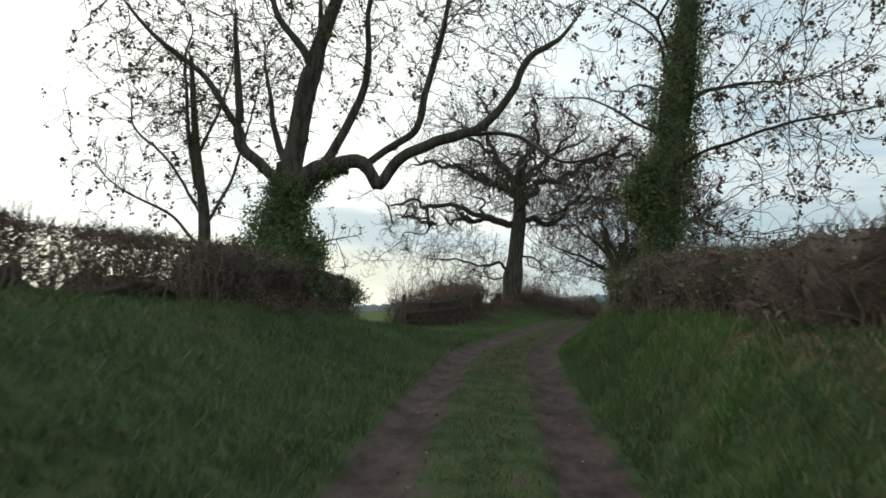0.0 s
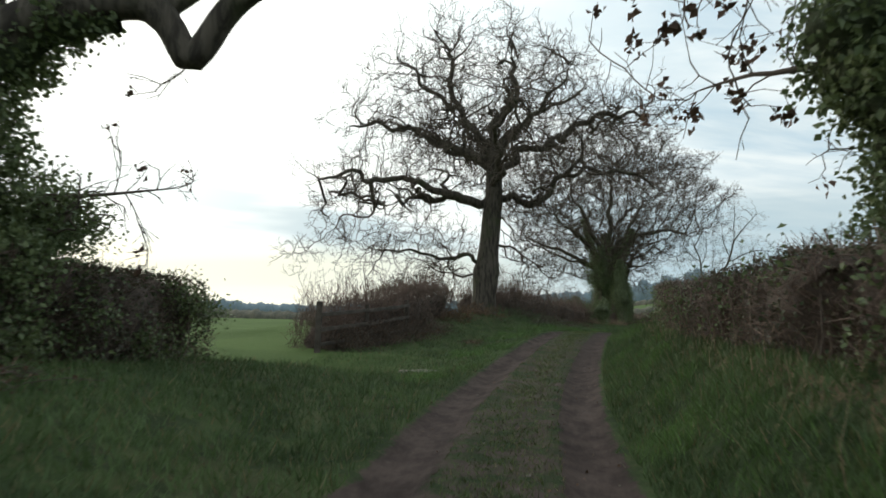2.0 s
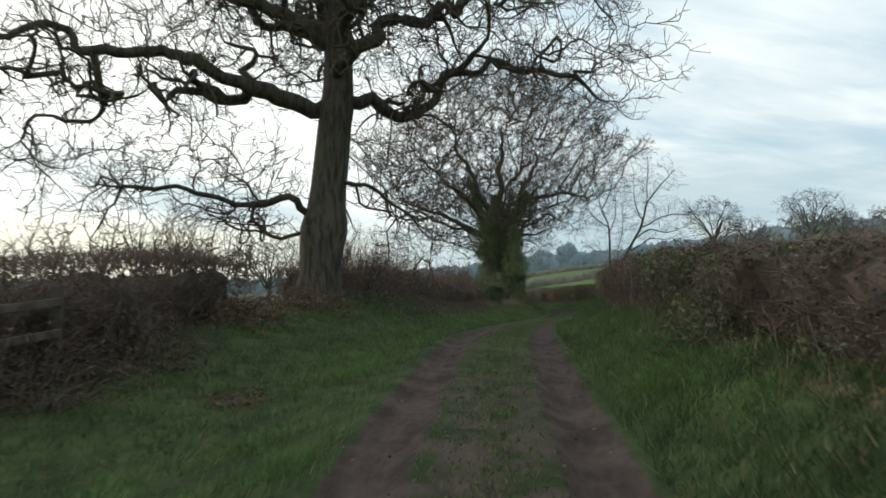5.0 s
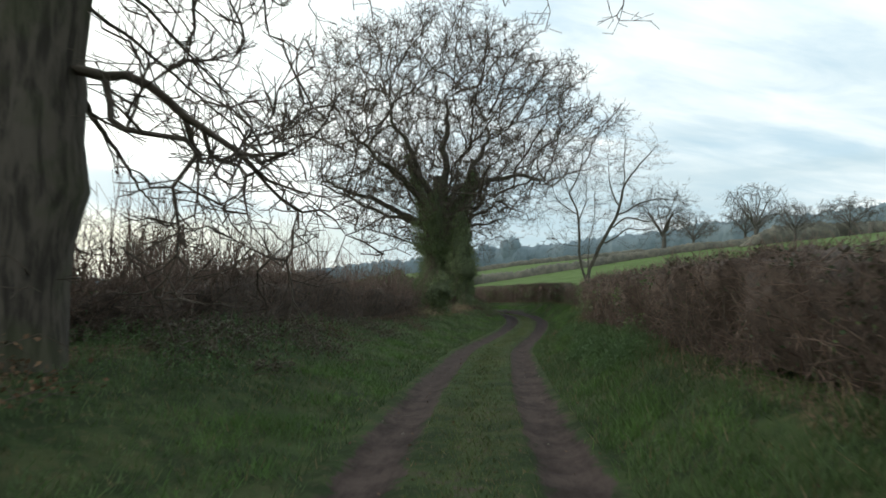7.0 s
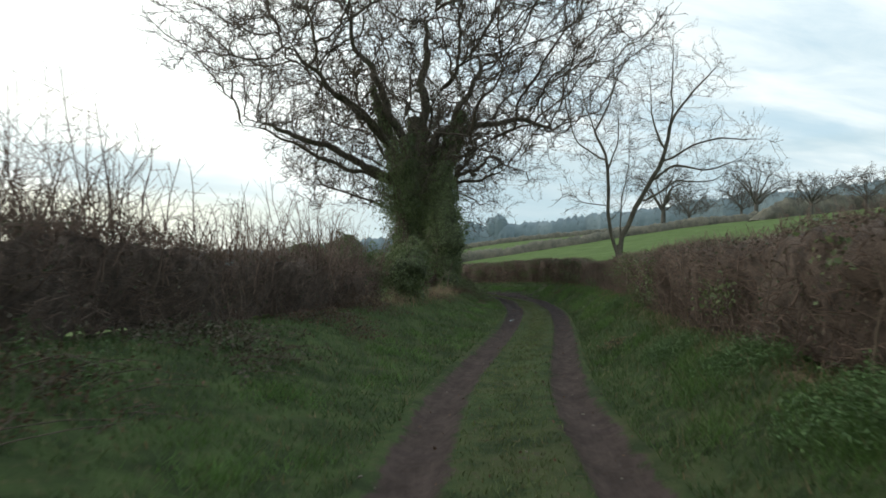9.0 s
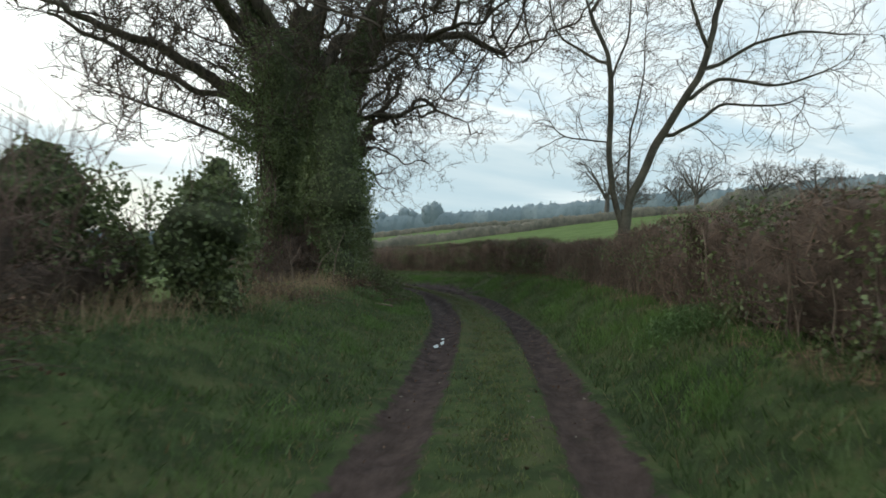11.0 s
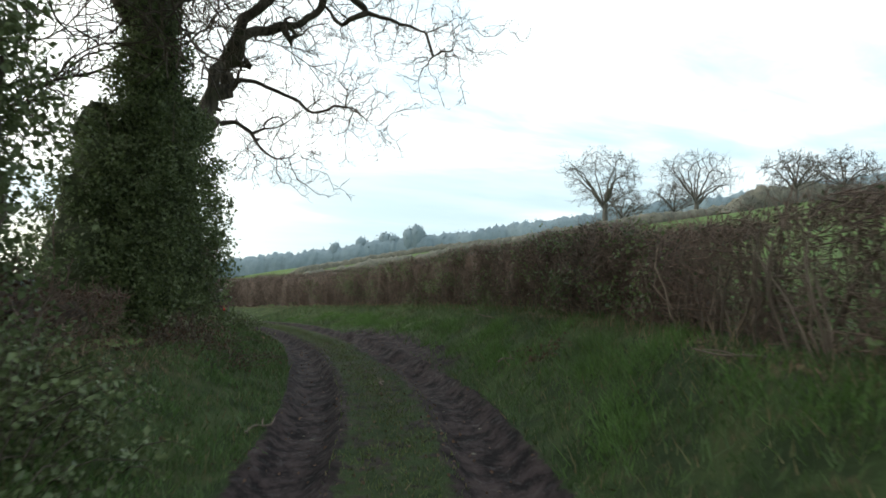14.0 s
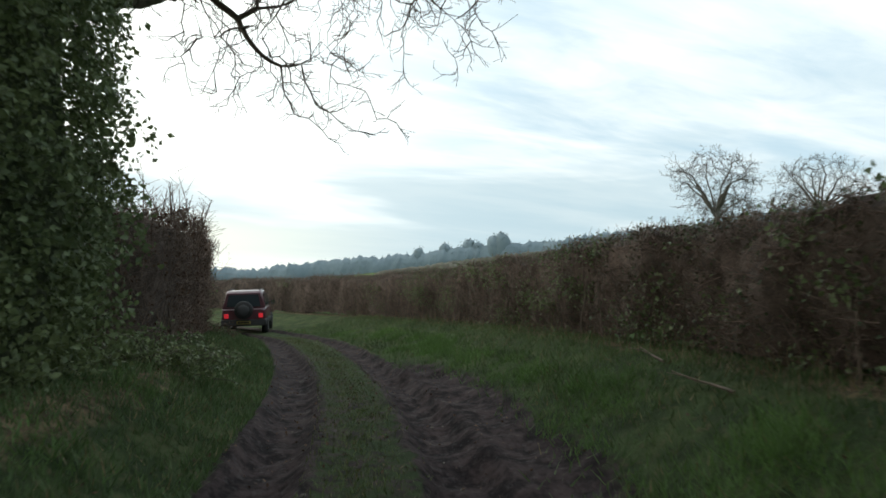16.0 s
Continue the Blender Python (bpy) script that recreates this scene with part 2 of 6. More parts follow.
# ---- mesh helpers ----
rng = np.random.default_rng(7)


def mesh_of(name, verts, faces, mat, smooth=False):
    """A mesh from arrays; all faces have as many corners."""
    verts, faces = np.asarray(verts, np.float32), np.asarray(faces, np.int32)
    me = bpy.data.meshes.new(name)
    me.vertices.add(len(verts))
    me.vertices.foreach_set("co", verts.ravel())
    me.loops.add(faces.size)
    me.loops.foreach_set("vertex_index", faces.ravel())
    me.polygons.add(len(faces))
    me.polygons.foreach_set("loop_start", np.arange(len(faces), dtype=np.int32) * faces.shape[1])
    if smooth:
        me.polygons.foreach_set("use_smooth", np.ones(len(faces), bool))
    me.materials.append(mat)
    me.update(calc_edges=True)
    return me


def part(name, data, parent, label="", kind=""):
    """One mesh object under a thing; data is a mesh, or a bmesh with its material."""
    if isinstance(data, tuple):
        bm, mat = data
        me = bpy.data.meshes.new(name)
        bm.to_mesh(me)
        bm.free()
        me.materials.append(mat)
        data = me
    ob = new(name, data)
    ob.parent = parent
    if label or kind:
        tagged(ob, label, kind=kind)
    return ob


def thing(name, at, label, category, group="", kind=""):
    ob = new(name)
    ob.location = at
    return tagged(ob, label, category, group, kind)


def join(*pieces):
    """Several (verts, faces) arrays in one."""
    verts, faces, n = [], [], 0
    for v, f in pieces:
        if len(v):
            verts.append(v)
            faces.append(np.asarray(f) + n)
            n += len(v)
    return np.concatenate(verts), np.concatenate(faces)


def unit(v):
    return v / np.maximum(np.linalg.norm(v, axis=-1, keepdims=True), 1e-9)


def tubes(paths, radii, sides=5):
    """Round tubes along paths (n, k, 3) with radii (n, k)."""
    paths, radii = np.asarray(paths, float), np.asarray(radii, float)
    n, k, _ = paths.shape
    along = unit(np.gradient(paths, axis=1))
    ref = np.where(np.abs(along[:, :1, 2:]) > 0.8, np.array([1.0, 0, 0]), np.array([0, 0, 1.0]))
    a = unit(np.cross(along, np.broadcast_to(ref, along.shape)))
    b = np.cross(along, a)
    turn = np.arange(sides) * 2 * math.pi / sides
    ring = a[:, :, None] * np.cos(turn)[:, None] + b[:, :, None] * np.sin(turn)[:, None]
    verts = (paths[:, :, None] + ring * radii[:, :, None, None]).reshape(-1, 3)
    base = (np.arange(n)[:, None, None] * k + np.arange(k - 1)[None, :, None]) * sides
    i, j = np.arange(sides), (np.arange(sides) + 1) % sides
    faces = np.stack([base + i, base + j, base + j + sides, base + i + sides], -1).reshape(-1, 4)
    return verts, faces


def smooth_path(points, k):
    """k points along a soft curve through some given points."""
    p = np.asarray(points, float)
    t = np.r_[0, np.cumsum(np.linalg.norm(np.diff(p, axis=0), axis=1))]
    s = np.linspace(0, t[-1], k)
    m = np.gradient(p, t, axis=0)
    i = np.clip(np.searchsorted(t, s, "right") - 1, 0, len(t) - 2)
    h = (t[i + 1] - t[i])[:, None]
    x = ((s - t[i])[:, None]) / h
    return ((1 + 2 * x) * (1 - x) ** 2 * p[i] + x * (1 - x) ** 2 * h * m[i]
            + x * x * (3 - 2 * x) * p[i + 1] + x * x * (x - 1) * h * m[i + 1])


def sprout(paths, radii, each, start, length, angle, wander, rise, k, thin=0.6, tip=0.3, spread=0.35, floor=-0.3):
    """Side branches on paths (n, k, 3): each of them many, marching off with a wandering course."""
    paths, radii = np.asarray(paths, float), np.asarray(radii, float)
    n, kp, _ = paths.shape
    t = start + (0.98 - start) * (np.arange(each)[None, :] + rng.random((n, each))) / each
    pos = t * (kp - 1)
    i = np.clip(pos.astype(int), 0, kp - 2)
    w = (pos - i)[..., None]
    rows = np.arange(n)[:, None]
    at = paths[rows, i] * (1 - w) + paths[rows, i + 1] * w
    rad = radii[rows, i] * (1 - w[..., 0]) + radii[rows, i + 1] * w[..., 0]
    tang = unit(paths[rows, i + 1] - paths[rows, i])
    side = unit(np.cross(tang, rng.normal(size=tang.shape)))
    ang = np.radians(angle * (0.7 + 0.6 * rng.random((n, each))))[..., None]
    way = (tang * np.cos(ang) + side * np.sin(ang)).reshape(-1, 3)
    full = np.linalg.norm(np.diff(paths, axis=1), axis=2).sum(1)[:, None]
    size = (full * length * (1.15 - 0.6 * t) * (1 - spread + 2 * spread * rng.random((n, each)))).reshape(-1, 1)
    way[:, 2] = np.maximum(way[:, 2], floor)
    way = unit(way)
    out = [at.reshape(-1, 3)]
    for _ in range(k - 1):
        way = unit(way + wander * rng.normal(size=way.shape) + np.array([0, 0, rise]))
        out.append(out[-1] + way * size / (k - 1))
    r0 = np.minimum(rad.reshape(-1) * thin, size[:, 0] * 0.035)
    return np.stack(out, 1), r0[:, None] * np.linspace(1, tip, k)[None, :]


def leaves(at, size, out=None, lift=0.3):
    """Small bent leaves (two triangles along a fold) at points; out: the way that they face."""
    n = len(at)
    way = rng.normal(size=(n, 3)) if out is None else out + 0.75 * rng.normal(size=(n, 3))
    way = unit(way)
    a = unit(np.cross(way, rng.normal(size=(n, 3))))
    b = np.cross(way, a)
    s = (size * (0.6 + 0.8 * rng.random(n)))[:, None]
    tip, tail = at + a * s, at - a * s * 0.7
    l, r = at + b * s * 0.6 + way * s * lift, at - b * s * 0.6 + way * s * lift
    verts = np.stack([tail, r, tip, l], 1).reshape(-1, 3)
    k = np.arange(n)[:, None] * 4
    faces = np.concatenate([k + np.array([0, 1, 2]), k + np.array([0, 2, 3])])
    return verts, faces


# ---- the lie of the land ----
LANE = [(0, -60, 0.0), (0, 0, 0.05), (0.61, 7.2, 0.43), (1.36, 13.6, 0.73), (2.3, 17.7, 0.85), (3.46, 21.7, 0.98), (5.4, 27.4, 1.33),
        (7.47, 32.9, 1.6), (10.3, 39.4, 1.42), (14.39, 47.9, 1.12), (17.35, 52.65, 1.0), (20.19, 57.2, 0.95), (23.6, 63.1, 0.95),
        (26.65, 70.2, 0.95), (27.9, 75, 0.92), (28.6, 78.3, 0.88), (29.2, 83, 0.8), (29.5, 90, 0.7), (28.2, 96.5, 0.58),
        (25.5, 103, 0.5), (21, 110, 0.4), (14, 120, 0.3), (-5, 150, 0.2), (-40, 220, 0.2)]
_y = np.linspace(-60, 220, 2801)
_soft = np.exp(-0.5 * (np.arange(-40, 41) / 14.0) ** 2)
_soft /= _soft.sum()


def _table(column):
    row = np.interp(_y, [p[1] for p in LANE], [p[column] for p in LANE])
    return np.convolve(np.pad(row, 40, "edge"), _soft, "valid")


_lane_x, _lane_z = _table(0), _table(2)
_lane_c = 1 / np.hypot(1, np.gradient(_lane_x, _y))


def lane_x(y):
    return np.interp(y, _y, _lane_x)


def lane_z(y):
    return np.interp(y, _y, _lane_z)


def lane_c(y):
    return np.interp(y, _y, _lane_c)


def step(x):
    x = np.clip(x, 0, 1)
    return x * x * (3 - 2 * x)


def right_foot(y):
    """How far the hedge's foot stands off the lane's middle."""
    return np.interp(y, [0, 20, 30, 55, 66, 74, 84, 120], [2.4, 2.5, 2.75, 2.9, 2.95, 3.7, 4.3, 4.6])


def left_foot(y):
    return np.interp(y, [0, 10, 16, 21, 27, 50, 60, 66, 72, 75, 84, 92, 100, 120], [4.1, 4.6, 5.1, 5.7, 5.2, 4.7, 4.3, 4.0, 2.9, 2.6, 2.5, 2.6, 2.8, 2.9])


def right_bank(y):
    return np.interp(y, [0, 8, 14, 20, 30, 42, 55, 66, 76, 90, 120], [1.25, 1.15, 1.0, 0.86, 0.66, 0.6, 0.75, 0.88, 0.8, 0.6, 0.5])


def left_bank(y):
    return np.interp(y, [0, 5.5, 7, 10.5, 13.5, 16.3, 18, 21, 23, 25, 27.5, 32, 37, 41, 48, 60, 75, 90, 120], [1.35, 1.28, 1.15, 0.97, 0.88, 0.64, 0.42, 0.24, 0.0, 0.1, 0.22, 0.5, 0.8, 1.0, 0.95, 0.8, 0.7, 0.5, 0.4])


_wave = rng.random((3, 12)) * 6.28


def ripple(x, y, size):
    """Soft uneven ground, a few waves of about that size."""
    total = 0
    for i in range(12):
        a = _wave[0, i]
        f = 6.28 / size * (0.5 + 1.3 * (i / 12))
        total = total + np.sin(f * (x * np.cos(a) + y * np.sin(a)) + _wave[1, i])
    return total / 6


_lattice = rng.random((97, 89))


def clods(x, y, size):
    """Uneven lumps of about that size, from -1 to 1."""
    x, y = np.asarray(x, float) / size, np.asarray(y, float) / size
    i, j = np.floor(x).astype(int), np.floor(y).astype(int)
    a, b = step(x - i), step(y - j)
    g = lambda p, q: _lattice[p % 97, q % 89]
    return 2 * ((g(i, j) * (1 - a) + g(i + 1, j) * a) * (1 - b) + (g(i, j + 1) * (1 - a) + g(i + 1, j + 1) * a) * b) - 1


def churned(u, y):
    """Where wheels have churned the verge to mud."""
    return np.exp(-((u - 1.2 - 0.15 * ripple(y, 0 * y, 4.0)) / 0.85) ** 4) * np.exp(-((y - 78) / 6.0) ** 4)


def land(x, y):
    """The height of the ground."""
    x, y = np.asarray(x, float), np.asarray(y, float)
    c = lane_c(y)
    dx = x - lane_x(y)
    u = dx * c
    z = lane_z(y)
    rf, lf = right_foot(y), left_foot(y)
    rb, lb = right_bank(y), left_bank(y)
    e = np.clip(x - np.where(y < 95, lane_x(y), 28.5) - rf - 1.0 - 0.05 * np.clip(y - 80, 0, 700), 0, 400)
    right = rb * step((u - 1.2) / (rf - 1.2)) + 0.16 * np.clip(e, 0, 60) + 0.1 * np.clip(e - 60, 0, 90) + 0.12 * np.clip(e - 155, 0, 250)
    left = lb * step((-u - 1.25) / (lf - 1.25)) - (lb + z - 0.85) * step((-dx - lf - 1.5) / 14.0)
    left = left - 0.28 * np.interp(y, [20.5, 22.5, 25, 28, 31, 36], [0, 1.5, 1.2, 1.7, 1.7, 0.3]) * step((-u - 1.0) / 2.8) * (1 - step((-dx - lf - 1.5) / 14.0))
    z = z + np.where(u > 0, right, left)
    near = np.clip(1 - np.abs(u) / 9, 0, 1)
    wet = np.interp(y, [60, 72, 85, 100], [0, 1, 1, 0.4])
    for centre in (-0.86, 0.82):
        z = z - (0.07 + 0.075 * wet) * np.exp(-((u - centre - 0.05 * ripple(y, 0 * y, 5.0) - 0.025 * clods(y, u * 0.3, 1.6)) / (0.25 + 0.07 * wet)) ** 4)
        z = z + (0.025 + 0.045 * wet) * np.exp(-((np.abs(u - centre) - 0.36) / 0.12) ** 2) * (0.8 + 0.3 * clods(u, y * 0.25, 0.6))
    worn = np.maximum(np.exp(-((u + 0.86) / 0.42) ** 4), np.exp(-((u - 0.9) / 0.5) ** 4)) * (0.25 + 0.45 * wet)
    z = z + worn * (0.016 * clods(u, y * 0.12, 0.2) + wet * (0.036 * clods(x, y, 0.27) + 0.026 * clods(y, x, 0.15)) + 0.012 * clods(x, y, 0.9))
    z = z + churned(u, y) * (0.06 * clods(x, y, 0.8) + 0.02 * clods(y, x, 0.3) + 0.05 * clods(x, y, 0.29) + 0.03 * clods(u, y * 0.3, 0.24) - 0.05)
    z = z + near * (0.035 * ripple(x, y, 2.3) * np.clip((np.abs(u) - 1.0) / 1.2, 0.2, 1) + 0.01 * clods(y, x, 0.35) * np.clip((np.abs(u) - 1.0) / 0.6, 0, 1)) * np.clip(np.abs(u) * 0.7, 0.25, 1)
    z = z + 0.05 * ripple(x * 0.7, y, 9.0) * np.clip((np.abs(u) - 3) / 6, 0, 1)
    return z


def spread_steps(first, last, near, growth):
    """Coordinates from first to last that grow apart."""
    out, gap = [first], near
    while out[-1] < last:
        out.append(out[-1] + gap)
        gap *= growth
    return out


def make_ground():
    side = list(np.arange(0, 3.4, 0.1)) + spread_steps(3.4, 9, 0.16, 1.03) + spread_steps(9.4, 1500, 0.8, 1.13)
    side = np.array(side)
    us = np.r_[-side[:0:-1], side]
    ahead = np.r_[-np.array(spread_steps(4, 700, 0.3, 1.12))[::-1], np.arange(-3.8, 62, 0.2), np.arange(62, 90, 0.11), np.arange(90, 100, 0.2), spread_steps(100.2, 1600, 0.4, 1.09)]
    U, Y = np.meshgrid(us, ahead)
    X = lane_x(Y) + U * (1 + (1 / lane_c(Y) - 1) * np.clip(1 - (np.abs(U) - 4) / 20, 0, 1))
    Z = land(X, Y)
    rows, cols = X.shape
    i = (np.arange(rows - 1)[:, None] * cols + np.arange(cols - 1)).ravel()
    me = mesh_of("ground", np.stack([X, Y, Z], -1).reshape(-1, 3), np.stack([i, i + 1, i + cols + 1, i + cols], -1), GROUND, True)
    c = lane_c(Y)
    u = (X - lane_x(Y)) * c
    wet = np.interp(Y, [58, 70, 78, 90], [0, 1, 1, 0.5])
    mud = np.zeros_like(u)
    for centre in (-0.86, 0.82):
        mud = np.maximum(mud, np.exp(-((u - centre) / (0.33 + 0.12 * wet)) ** 4) * np.interp(Y, [26, 36, 58, 68], [1, 0.8, 0.85, 1.05]))
    mud = np.maximum(mud, 0.4 * np.exp(-(u / 0.95) ** 4) * (0.7 + 0.5 * wet + np.interp(Y, [6, 14, 28, 38], [0.1, 0.62, 0.6, 0])))
    mud = np.maximum(mud, 1.05 * wet * churned(u, Y))
    lf, rf = left_foot(Y), right_foot(Y)
    litter = np.maximum(np.exp(-((u - rf) / 0.45) ** 2), np.exp(-((u + lf) / 0.7) ** 2) * np.interp(Y, [20.5, 21.5, 26.5, 27.5, 33, 36, 39, 43, 56, 60], [1, 0, 0, 0.35, 0.35, 1, 1, 0.5, 0.5, 1])) * (Y < 130)
    field = np.where((u > rf + 0.7) | (u < -lf - 1.0) | (Y < -40), 1.0, 0.0)
    field = np.where((u < -2.2) & (Y > 21.5) & (Y < 26.5), np.clip((-u - 2.2) / 4, 0, 1) * 0.8, field)
    for name, row in (("across", u), ("onward", Y + 0 * u), ("mud", mud), ("litter", litter * 0.8), ("field", field), ("damp", np.interp(Y, [34, 42, 56, 68, 90, 100], [0, 0.35, 0.45, 1, 1, 0.5]))):
        me.attributes.new(name, "FLOAT", "POINT").data.foreach_set("value", row.astype(np.float32).ravel())
    tagged(new("ground", me), "grassy farm lane with two muddy wheel ruts between fields", "ground", kind="structure")


make_ground()


def on_lane(u, y):
    """A place beside the lane: u metres to its right, at that northing."""
    y = np.asarray(y, float)
    x = lane_x(y) + np.asarray(u, float) / lane_c(y)
    return np.stack([x, y, land(x, y)], -1)


# ---- hedges ----
def hedge(label, y0, y1, side, foot, height, width, stems=5.0, twigs=90, leafy=300, shoots=0.0, gaps=None, core=True, mats=None, under=0.04, group="", core_fill=0.82, ivy=0, over=0.0, leaf_size=0.033, stout=1.0, airy=False, core_top=1.0, shoot=1.0):
    """A field hedge beside the lane. side: 1 to its right, -1 to its left; foot and height: functions of the northing; gaps: a function of
    the northing, 0 (dense) to 1 (bare stems alone)."""
    long = y1 - y0
    mid_y = (y0 + y1) / 2
    base = on_lane(side * foot(mid_y), mid_y)
    owner = thing("hedge", base, label, "hedge", group)
    wood, twig_mat, leaf_mat = mats or (HEDGE_WOOD, HEDGE_TWIG, HEDGE_LEAF)

    def spot(y, depth, up):
        p = on_lane(side * (foot(y) + depth), y)
        p[..., 2] += up
        return p

    def bulge(y, v):
        return 0.11 * np.sin(y * 1.9 + 3 * v) + 0.08 * np.sin(y * 4.3 + 1.7 + 5 * v) + 0.05 * np.sin(y * 9.1 + 9 * v)

    bare = gaps or (lambda y: 0 * y)
    if core:
        ys = np.arange(y0 - over, y1 + over, 0.22)
        prof = np.array([(0.30, under), (0.16, 0.45), (0.12, 0.7), (0.16, 0.86), (0.3, core_fill + 0.1), (0.7, core_fill + 0.1), (0.86, 0.8), (0.9, 0.4), (0.8, under)])
        Y = ys[:, None] + 0 * prof[:, 0]
        fill = (1 - 0.9 * step((bare(Y) - 0.25) / 0.5)) * np.clip(np.minimum(Y - ys[0], ys[-1] - Y) / 0.7, 0, 1) ** 0.55
        depth = width * (0.5 + (prof[:, 0] - 0.5) * fill) + (bulge(Y, prof[:, 1]) * 0.8 + 0.05 * rng.normal(size=Y.shape)) * fill
        up = height(Y) * core_top * prof[:, 1] * fill + 0.05 * rng.normal(size=Y.shape) * fill
        grid = spot(Y, depth, up) - base
        r, c = Y.shape
        i = (np.arange(r - 1)[:, None] * c + np.arange(c - 1)).ravel()
        part("tangle", mesh_of("tangle", grid.reshape(-1, 3), np.stack([i, i + 1, i + c + 1, i + c], -1), CORE, True), owner, "dark inner tangle of the hedge")
    # upright stems
    n = int(long * stems)
    y = y0 + long * rng.random(n)
    d = width * (0.1 + 0.5 * rng.random(n))
    h = height(y) * (0.6 + 0.38 * rng.random(n))
    k = 5
    t = np.linspace(0, 1, k)
    sway = np.cumsum(rng.normal(size=(n, k, 2)) * 0.05 * stout ** 0.6, axis=1)
    yy = y[:, None] + sway[:, :, 0] + 0.25 * rng.normal(size=(n, 1)) * t
    path = spot(yy, d[:, None] + sway[:, :, 1] - 0.04, 0 * yy)
    path[:, :, 2] = path[:, :1, 2] - 0.05 + h[:, None] * t
    rad = stout * (0.006 + 0.014 * rng.random(n) ** 2)[:, None] * (1 - 0.55 * t)
    part("stem", mesh_of("stem", *tubes(path - base, rad, 4), wood, True), owner, "upright cut stems", "stuff")
    # twigs on the faces and the top
    def skin(count):
        y = y0 + long * rng.random(count)
        keep = rng.random(count) > bare(y)
        y = y[keep]
        count = len(y)
        q = rng.random(count) * (height(y).mean() * 1.0 + width * (0.25 if airy else 1.0))
        face = q < height(y).mean()
        v = np.where(face, under * 0.5 + (1 - under * 0.5) * rng.random(count), 1.0)
        d = np.where(face, 0.05 + (0.8 * width if airy else 0.18) * rng.random(count), width * rng.random(count))
        p = spot(y, d + bulge(y, v) * 0.8, height(y) * np.where(face, v * 0.97, 0.9 + 0.08 * rng.random(count)))
        cap = rng.random(count) < min(0.2, 0.7 * width / long)
        first = rng.random(count) < 0.5
        ey = np.where(first, y0 + 0.1 - over * 0.8, y1 - 0.1 + over * 0.8) + 0.12 * rng.normal(size=count)
        ends = spot(ey, width * (0.1 + 0.8 * rng.random(count)), height(ey) * rng.random(count) * 0.92)
        p = np.where(cap[:, None], ends, p)
        c = lane_c(y)
        out = np.stack([-side * c, side * np.sqrt(1 - c * c) * np.sign(np.gradient(lane_x(y0 + np.linspace(0, 1, 2)))[0] + 1e-6), 0 * c], -1)
        out = np.where(face[:, None], out, np.array([0, 0, 1.0]))
        return p - base, out

    area = long * (height(np.array([mid_y]))[0] + width)
    p, out = skin(int(area * twigs))
    way = unit(out * 0.7 + 0.7 * rng.normal(size=p.shape) + np.array([0, 0, 0.45]))
    size = (0.10 + 0.22 * rng.random(len(p)))[:, None]
    bend = rng.normal(size=p.shape) * 0.25
    path = np.stack([p - way * size * 0.5, p + unit(way + bend) * size * 0.7], 1)
    rad = np.tile(np.array([0.006, 0.0025]), (len(p), 1)) * (0.7 + 0.7 * rng.random((len(p), 1)))
    pieces = [tubes(path, rad, 3)]
    if shoots:
        n = int(long * shoots)
        y = y0 + long * rng.random(n)
        top = spot(y, width * rng.random(n), height(y) * (0.4 + 0.55 * rng.random(n))) - base
        size = shoot * (0.25 + 0.85 * rng.random(n) ** 1.4) * (0.95 + 0.4 * np.sin(y * 0.9 + 1) + 0.35 * np.sin(y * 2.3))
        way = unit(np.stack([0.28 * rng.normal(size=n), 0.28 * rng.normal(size=n), np.ones(n)], -1))
        path = np.stack([top + way * size[:, None] * t + rng.normal(size=(n, 3)) * 0.03 * (t > 0) for t in (0, 0.35, 0.7, 1)], 1)
        rad = (0.006 + 0.007 * rng.random(n))[:, None] * np.array([1.3, 1, 0.75, 0.4])
        pieces.append(tubes(path, rad, 3))
        a, b = sprout(path, rad, 9, 0.1, 0.34, 55, 0.2, 0.08, 2)
        b = np.maximum(b, 0.0035)
        pieces.append(tubes(a, b, 3))
    part("twig", mesh_of("twig", *join(*pieces), twig_mat), owner, "fine brown twigs", "stuff")
    if leafy:
        p, out = skin(int(area * leafy))
        part("leaf", mesh_of("leaf", *leaves(p, leaf_size, out), leaf_mat), owner, "small withered and evergreen leaves", "stuff")
    if ivy:
        p, out = skin(ivy)
        each = 130
        q = (p[:, None] + rng.normal(size=(len(p), each, 3)) * np.array([0.2, 0.2, 0.13]) - np.array([0, 0, 0.16])).reshape(-1, 3)
        part("ivy_leaf", mesh_of("ivy_leaf", *leaves(q, 0.035, np.repeat(out, each, 0)), IVY_LEAF), owner, "patches of evergreen ivy", "stuff")
    return owner


def const(v):
    return lambda y: v + 0 * np.asarray(y, float)


def right_height(y):
    y = np.asarray(y, float)
    return np.interp(y, [0, 6, 12, 17, 24, 30, 40, 52, 60, 63, 68, 70, 74, 80, 90, 120], [0.84, 0.88, 1.0, 0.96, 1.07, 1.12, 1.46, 1.58, 1.5, 1.2, 1.2, 1.45, 1.6, 1.78, 1.85, 1.9]) + 0.05 * np.sin(y * 0.9) + 0.03 * np.sin(y * 2.7)


